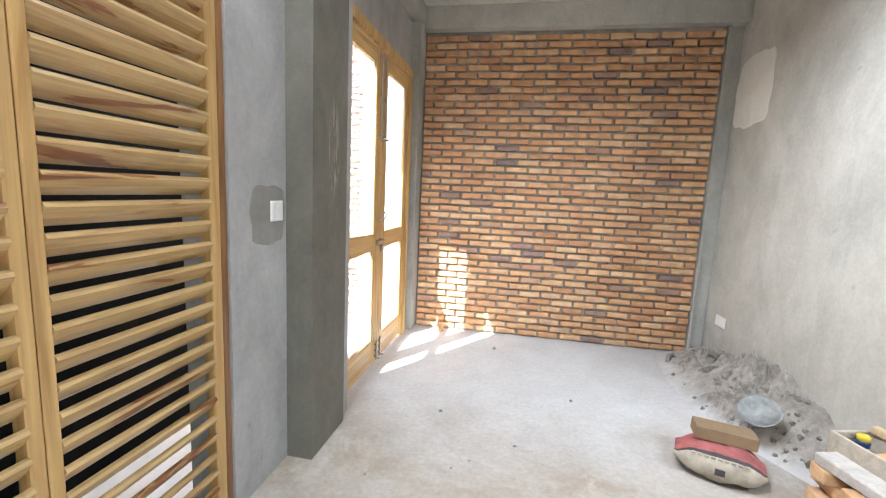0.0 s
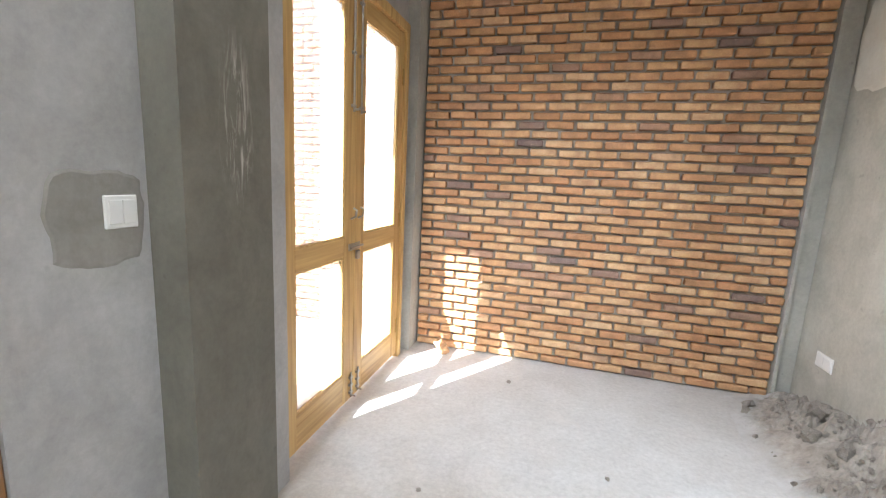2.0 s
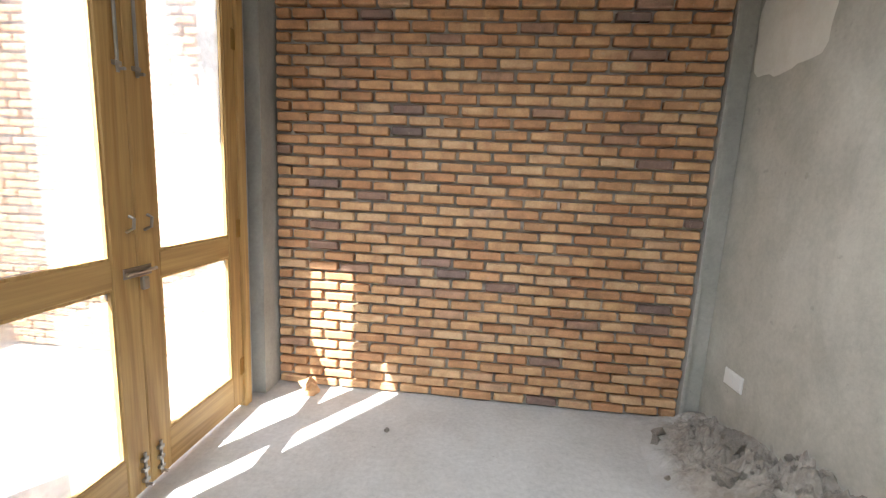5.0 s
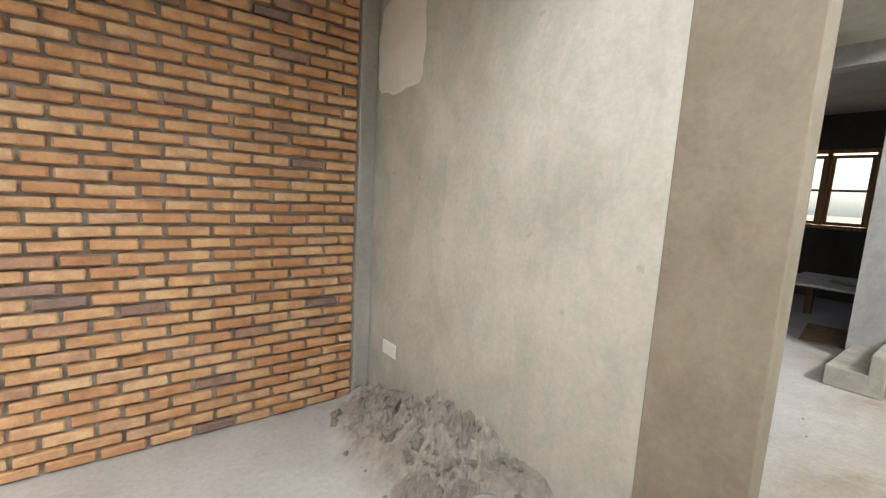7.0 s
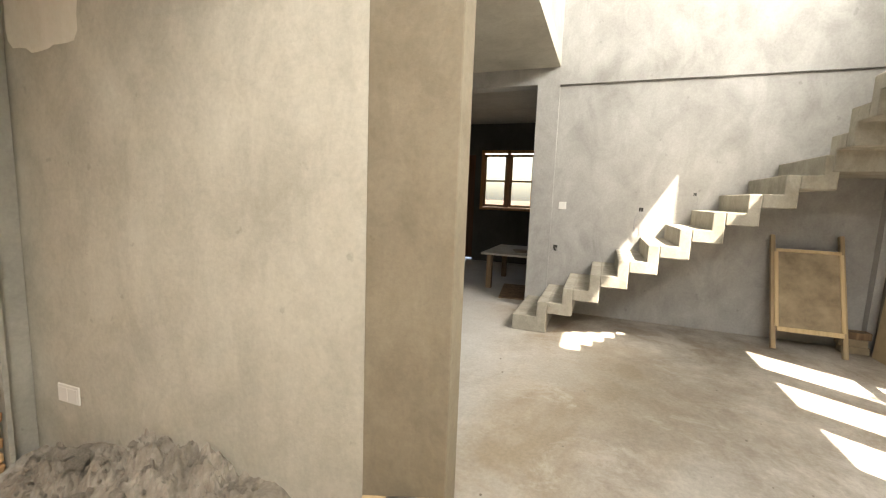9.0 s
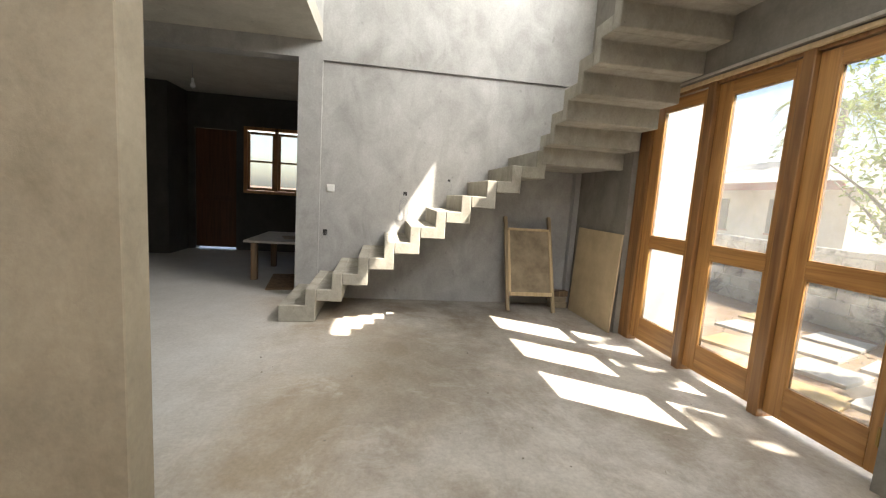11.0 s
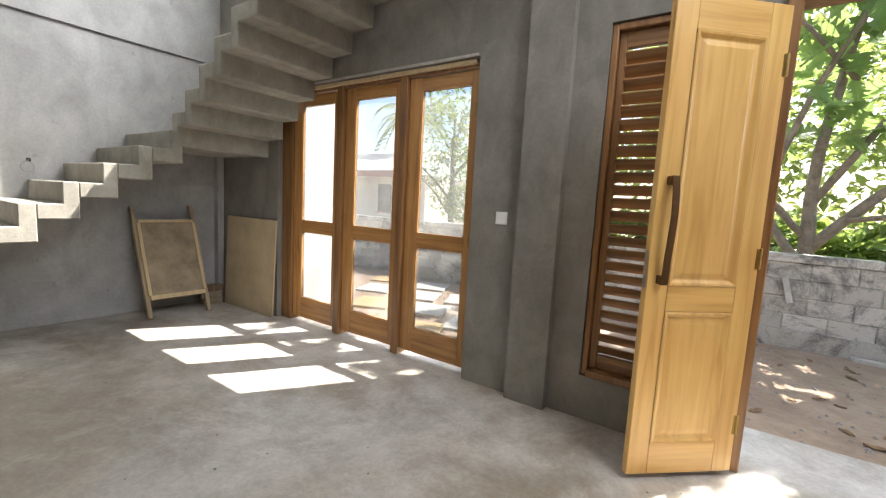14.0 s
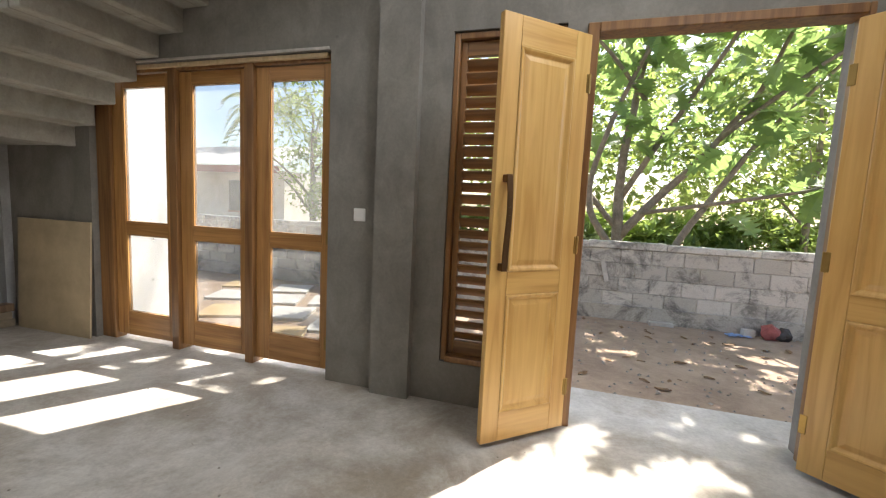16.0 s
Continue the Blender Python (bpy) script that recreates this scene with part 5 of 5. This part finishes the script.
tree = thing("breadfruit_tree", pose(0.05, -5.7, -0.15), "broad tree with large lobed leaves behind the boundary wall", "tree")
base = Vector((0.05, -5.7, -0.15))
limbs = [
    ([(0.0, 0, 0), (0.02, 0.0, 1.2), (0.05, 0.05, 1.9), (0.0, 0.1, 2.8), (-0.15, 0.2, 3.9), (-0.4, 0.3, 5.0)], 0.10, 0.03),
    ([(0.1, 0.1, 0.9), (0.50, 0.2, 1.5), (0.52, 0.3, 2.0), (0.25, 0.4, 3.0), (-0.25, 0.6, 4.1), (-0.5, 0.7, 5.0)], 0.06, 0.02),
    ([(0.0, 0, 1.1), (-0.5, 0.1, 1.75), (-1.0, 0.2, 2.3), (-1.6, 0.4, 3.2), (-2.0, 0.5, 4.4)], 0.075, 0.02),
    ([(-0.55, 0.3, 0.6), (-1.1, 0.2, 1.6), (-1.7, 0.3, 2.6), (-2.6, 0.4, 3.7)], 0.06, 0.02),
    ([(0.03, 0.0, 1.7), (-0.5, 0.3, 2.7), (-1.2, 0.5, 3.9), (-1.7, 0.7, 5.0)], 0.05, 0.018),
    ([(0.0, 0, 1.2), (0.8, 0.2, 2.1), (1.7, 0.3, 3.1), (2.2, 0.5, 4.4)], 0.05, 0.015),
    ([(-0.3, 0.1, 1.5), (-1.3, 0.6, 1.7), (-2.3, 0.9, 1.9), (-3.2, 1.0, 2.6)], 0.035, 0.012),
    ([(-0.2, 0.2, 3.2), (0.6, 0.9, 3.9), (1.2, 1.4, 4.3)], 0.035, 0.012),
    ([(-1.2, 0.3, 2.6), (-2.0, 1.1, 3.4), (-2.8, 1.8, 3.9)], 0.035, 0.012),
    ([(-0.4, 0.3, 4.9), (-0.9, 1.0, 5.3), (-1.3, 1.7, 5.3), (-1.2, 2.2, 5.0)], 0.035, 0.012),
    ([(-1.7, 0.7, 4.9), (-2.0, 1.2, 5.1), (-1.9, 1.8, 4.7)], 0.03, 0.012)]
tips = []
for k, (pts, r0, r1) in enumerate(limbs):
    bm = bmesh.new()
    fine = limb(bm, pts, r0, r1)
    part("trunk" if k == 0 else "limb", bm, BARK, tree, "", True)
    tips += fine[len(fine) // 2:]
leaves = [mesh_of("leaf", lobed_leaf(k), LEAF) for k in range(4)]
rl = random.Random(21)
for k in range(440):
    c = rl.choice(tips if k < 340 else tips[-18:]) + Vector((rl.gauss(0, 0.38), rl.gauss(0, 0.35), rl.gauss(0.05, 0.30)))
    if c.y - 5.7 + 0.6 * c.z > -1.35:
        c.y -= 1.0
    ob = new("leaf", leaves[k % 4])
    ob.parent = tree
    s = rl.uniform(0.30, 0.56)
    ob.location, ob.scale = c, (s, s, s)
    ob.rotation_euler = (rl.gauss(0, 0.5), rl.gauss(0.15, 0.5), rl.uniform(0, 6.3))


def leaf_cloud(bm, blobs, count, size, rr, shape="leaf"):
    for _ in range(count):
        cx, cy, cz, rx, ry, rz = rr.choice(blobs)
        u = Vector((rr.gauss(0, 1), rr.gauss(0, 1), rr.gauss(0, 1))).normalized() * rr.uniform(0.55, 1.0)
        c = Vector((cx + u.x * rx, cy + u.y * ry, cz + u.z * rz))
        s = size * rr.uniform(0.6, 1.4)
        q = Euler((rr.gauss(0, 0.6), rr.gauss(0, 0.6), rr.uniform(0, 6.3))).to_matrix()
        pts = [c + q @ Vector(p) * s for p in ((-0.5, 0, 0), (-0.1, 0.24, 0.05), (0.5, 0, -0.12), (-0.1, -0.24, 0.05))]
        vs = [bm.verts.new(p) for p in pts]
        bm.faces.new((vs[0], vs[1], vs[2]))
        bm.faces.new((vs[0], vs[2], vs[3]))


def small_tree(name, x, y, h, blobs, count, size, label, seed):
    t = thing(name, pose(x, y, -0.15), label, "tree")
    r = random.Random(seed)
    bm = bmesh.new()
    limb(bm, [(0, 0, 0), (0.05, 0, h * 0.3), (0.0, 0.1, h * 0.6), (0.1, 0, h * 0.9)], 0.09, 0.02)
    for k in range(6):
        a = k * 1.05
        z = h * (0.3 + 0.08 * k)
        limb(bm, [(0.02, 0, z), (math.cos(a) * 0.5, math.sin(a) * 0.5, z + 0.5), (math.cos(a) * 1.1, math.sin(a) * 1.1, z + 1.0)], 0.035, 0.01)
    part("trunk", bm, BARK, t, "", True)
    bm = bmesh.new()
    leaf_cloud(bm, blobs, count, size, r)
    part("crown", bm, LEAF_SMALL, t)
    return t


# upper crown that shades the yard, too dense to count
bm = bmesh.new()
for k in range(900):
    c = Vector((rl.uniform(-5.2, 1.6), rl.uniform(-8.0, -4.4), rl.uniform(3.6, 5.6)))
    if k >= 300:
        z = rl.uniform(5.6, 7.6)
        c = Vector((rl.uniform(1.6, 4.6) - 0.4 * z, -1.35 - abs(rl.gauss(0, 0.45)) + (0.75 if k > 370 else 0.3) - 0.6 * z, z))
    if k >= 420:
        z = rl.uniform(4.8, 7.2)
        c = Vector((rl.uniform(-2.0, 2.0) - 0.4 * z, rl.uniform(-2.6, 0.2) - 0.6 * z, z))
    fx, fy = c.x + 0.4 * c.z, c.y + 0.6 * c.z
    if fy > (0.3 if fx < -0.15 else -0.95 if fx < 1.9 else -0.45):
        continue
    s = rl.uniform(0.35, 0.6)
    q = Euler((rl.gauss(0, 0.45), rl.gauss(0.1, 0.45), rl.uniform(0, 6.3))).to_matrix()
    for f in leaves[k % 4].polygons:
        bm.faces.new([bm.verts.new(c - base + q @ (leaves[k % 4].vertices[v].co * s)) for v in f.vertices])
tagged(part("upper_crown", bm, LEAF, tree), kind="stuff")
small_tree("garden_tree", 6.1, -6.1, 3.8, [(0, 0, 2.0, 0.8, 0.7, 0.9), (0.4, 0.2, 3.0, 0.9, 0.8, 0.9), (-0.6, 0, 2.6, 0.7, 0.7, 0.8), (0.1, 0, 3.9, 0.9, 0.8, 0.8), (-0.4, 0.1, 1.4, 0.5, 0.5, 0.5)], 2600, 0.12, "small-leaved garden tree behind the boundary wall", 4)
small_tree("garden_tree", -3.6, -8.2, 4.5, [(0, 0, 1.6, 1.4, 1.0, 1.0), (1.3, 0, 2.4, 1.4, 1.0, 1.1), (-1.2, 0, 2.8, 1.5, 1.0, 1.2), (0.3, 0, 4.0, 1.9, 1.2, 1.1)], 3200, 0.17, "dense leafy tree behind the boundary wall", 5)
small_tree("garden_tree", 1.8, -9.0, 5.5, [(0, 0, 2.6, 1.7, 1.2, 1.2), (-1.6, 0.5, 3.6, 1.6, 1.0, 1.2), (1.0, 0, 4.2, 1.7, 1.2, 1.3), (-0.4, 0, 5.2, 2.0, 1.2, 1.0)], 3400, 0.17, "tall leafy tree behind the boundary wall", 6)
bm = bmesh.new()
leaf_cloud(bm, [(x, -8.5 - abs(x) * 0.1, 0.6 + 0.3 * math.sin(x * 2), 1.3, 0.8, 0.9) for x in (-9, -7.5, -6, -4.5, -3, -1.5, 0, 1.5, 3, 4.5)] + [(x, -11.5, 3.0 + 1.2 * math.sin(x * 1.7), 2.0, 1.2, 1.8) for x in (-11, -8.5, -6, -3.5, -1, 1.5, 4)] + [(x, -12.5, 5.4 + 0.9 * math.sin(x * 1.3 + 1), 1.8, 1.2, 1.5) for x in (-12, -10, -8, -6, -4, -2, 0, 2)], 26000, 0.28, random.Random(8))
tagged(single("shrubbery", bm, LEAF_SMALL, "bright green shrubs growing behind the boundary wall", "shrubs"), kind="stuff")


def palm(x, y, h, seed, fronds=16, size=2.6):
    p = thing("coconut_palm", pose(x, y, -0.15), "tall coconut palm with drooping fronds", "palm", "palms")
    r = random.Random(seed)
    bm = bmesh.new()
    tube(bm, [(0.15 * math.sin(k * 0.5), 0, h * k / 8) for k in range(9)], [0.16 - 0.006 * k for k in range(9)], 10)
    part("trunk", bm, BARK, p, "", True)
    top = Vector((0.15 * math.sin(4), 0, h))
    for k in range(fronds):
        a = 2 * math.pi * k / fronds + r.uniform(-0.15, 0.15)
        up = r.uniform(-0.1, 0.95)
        bm = bmesh.new()
        d = Vector((math.cos(a), math.sin(a), 0))
        side = Vector((-math.sin(a), math.cos(a), 0))
        pts = []
        for i in range(19):
            u = i / 18
            pts.append(top + d * (size * u * (1 - 0.25 * u)) + Vector((0, 0, size * (up * u - 0.95 * u * u))))
        tube(bm, pts, [0.025 * (1 - 0.8 * i / 18) for i in range(19)], 4)
        for i in range(2, 19):
            ln = 0.62 * size / 2.6 * math.sin(math.pi * min(0.95, 0.12 + i / 20))
            for sg in (-1, 1):
                q = pts[i] + (side * sg * 0.75 + d * 0.55) * ln + Vector((0, 0, -0.45 * ln))
                for off in (0.0, 0.06):
                    o = d * off
                    v = [bm.verts.new(pts[i] + o), bm.verts.new(pts[i] + o + d * 0.035 + (q - pts[i]) * 0.4), bm.verts.new(q + o), bm.verts.new(pts[i] + o - d * 0.02 + (q - pts[i]) * 0.4)]
                    bm.faces.new(v)
        part("frond", bm, LEAF_PALM, p)
    return p


palm(13.2, -13.0, 5.2, 3)
palm(9.8, -15.0, 6.0, 4)
palm(0.6, -8.0, 0.9, 5, 12, 1.5)

# neighbour house seen through the glazed doors
ROOF_SHEET = simple("grey_roof_sheet", (0.42, 0.41, 0.40), 0.6, 0.0, 0.15, 2.0)
FASCIA = simple("red_fascia", (0.30, 0.09, 0.07), 0.6)
house = thing("neighbour_house", pose(13.0, -11.2, -0.15), "cream neighbour house with a grey sheet roof", "house")
box_part("wall", (-3.0, 3.6, -1.6, 1.2, 0, 2.35), HOUSE_WALL, house)
for dx in (-1.4, 0.9):
    box_part("window", (dx, dx + 0.7, 1.2005, 1.24, 0.95, 2.0), DARK, house)
    box_part("window_frame", (dx - 0.06, dx + 0.76, 1.2005, 1.23, 0.9, 0.949), FASCIA, house)
bm = bmesh.new()
for k in range(56):
    x0 = -3.5 + k * 0.136
    v = [bm.verts.new(q) for q in ((x0, 2.1, 2.45), (x0 + 0.068, 2.1, 2.49), (x0 + 0.136, 2.1, 2.45), (x0 + 0.136, -0.4, 3.35), (x0 + 0.068, -0.4, 3.39), (x0, -0.4, 3.35))]
    bm.faces.new((v[0], v[1], v[4], v[5]))
    bm.faces.new((v[1], v[2], v[3], v[4]))
part("roof", bm, ROOF_SHEET, house, "grey corrugated roof sheet")
box_part("fascia", (-3.5, 4.1, 2.05, 2.1, 2.22, 2.44), FASCIA, house, 0, "faded red fascia board")

# ---- side court brick wall ----
slab("wall_court", [(-4.4, -1.105, 4.425, 4.6, -0.2, 3.2)], MORTAR_SHADED, "sunlit exposed brick wall of the side court")
# Added wall, white so that it reflects light into the front room.
slab("wall_court_bounce", [(-4.4, -4.2, -1.2, 4.41, -0.2, 2.6)], WHITE_WALL, "added white wall closing the side court, bouncing light indoors")

# Unseen beam, added to cut the top of the indoor sun patch flat.
slab("sun_cut_beam", [(-1.9, -1.104, 2.2, 2.62, 3.9, 4.05)], SLAB, "added unseen beam that trims the sun patch on the brick wall")
# Unseen slab, added to block sky light outside the louvre.
slab("passage_shade_slab", [(-2.5, -1.104, -1.2, 1.2, 2.5, 2.62)], SLAB, "added unseen slab that keeps the side passage dark")
# Added wall; its black stands in for the shade seen between the slats.
slab("wall_passage_shade", [(-1.90, -1.70, -1.2, 2.43, -0.2, 2.15)], PASSAGE_SHADE, "added black wall standing in for the shade of the side passage")

# ---- bricks ----
PITCH_X, PITCH_Z = 0.1965, 0.0627


def brick_shape(seed, w=0.182, h=0.0465, d=0.05):
    r = random.Random(seed)
    bm = bmesh.new()
    box(bm, -w / 2, w / 2, 0, d, -h / 2, h / 2, 0.0065)
    for v in bm.verts:
        v.co.x += r.uniform(-0.002, 0.002)
        v.co.z += r.uniform(-0.0018, 0.0018)
        v.co.y += r.uniform(-0.0012, 0.0012)
    return bm


brick_meshes = [mesh_of("brick", brick_shape(k), BRICK) for k in range(8)]
half_meshes = [mesh_of("brick", brick_shape(20 + k, 0.085), BRICK) for k in range(3)]


def lay_bricks(wall, x0, x1, y, z0, courses, near, seed):
    """Running bond; bricks of the near courses are objects, the rest one joined mesh."""
    r = random.Random(seed)
    rest = bmesh.new()
    for c in range(courses):
        z = z0 + PITCH_Z * (c + 0.5)
        edge = x0 if c % 2 == 0 else x0 - PITCH_X / 2
        while edge < x1 - 0.03:
            a, b = max(edge, x0), min(edge + PITCH_X, x1)
            edge += PITCH_X
            w = b - a - 0.0165
            if w < 0.03:
                continue
            full = w > 0.155
            me = r.choice(brick_meshes) if full else r.choice(half_meshes)
            sx = (w - 0.002) / (0.182 if full else 0.085)
            m = pose((a + b) / 2 + r.uniform(-0.0015, 0.0015), y + r.uniform(-0.006, 0.006), z + r.uniform(-0.0025, 0.0025), r.uniform(-2.5, 2.5), r.uniform(-0.7, 0.7), r.uniform(-1.3, 1.3)) @ Matrix.Diagonal((sx, 1, 1, 1))
            if near[0] <= c < near[1]:
                ob = new("brick", me)
                ob.parent = wall
                ob.matrix_local = m
            else:
                vs = [rest.verts.new(m @ v.co) for v in me.vertices]
                for f in me.polygons:
                    rest.faces.new([vs[i] for i in f.vertices])
    joined = part("brickwork", rest, BRICK, wall)
    tagged(joined, kind="stuff")


lay_bricks(bpy.data.objects["wall_north"], -0.81, 1.655, 4.08, 0.004, 43, (9, 32), 1)
lay_bricks(bpy.data.objects["wall_court"], -4.2, -1.106, 4.40, -0.06, 52, (0, 17), 2)
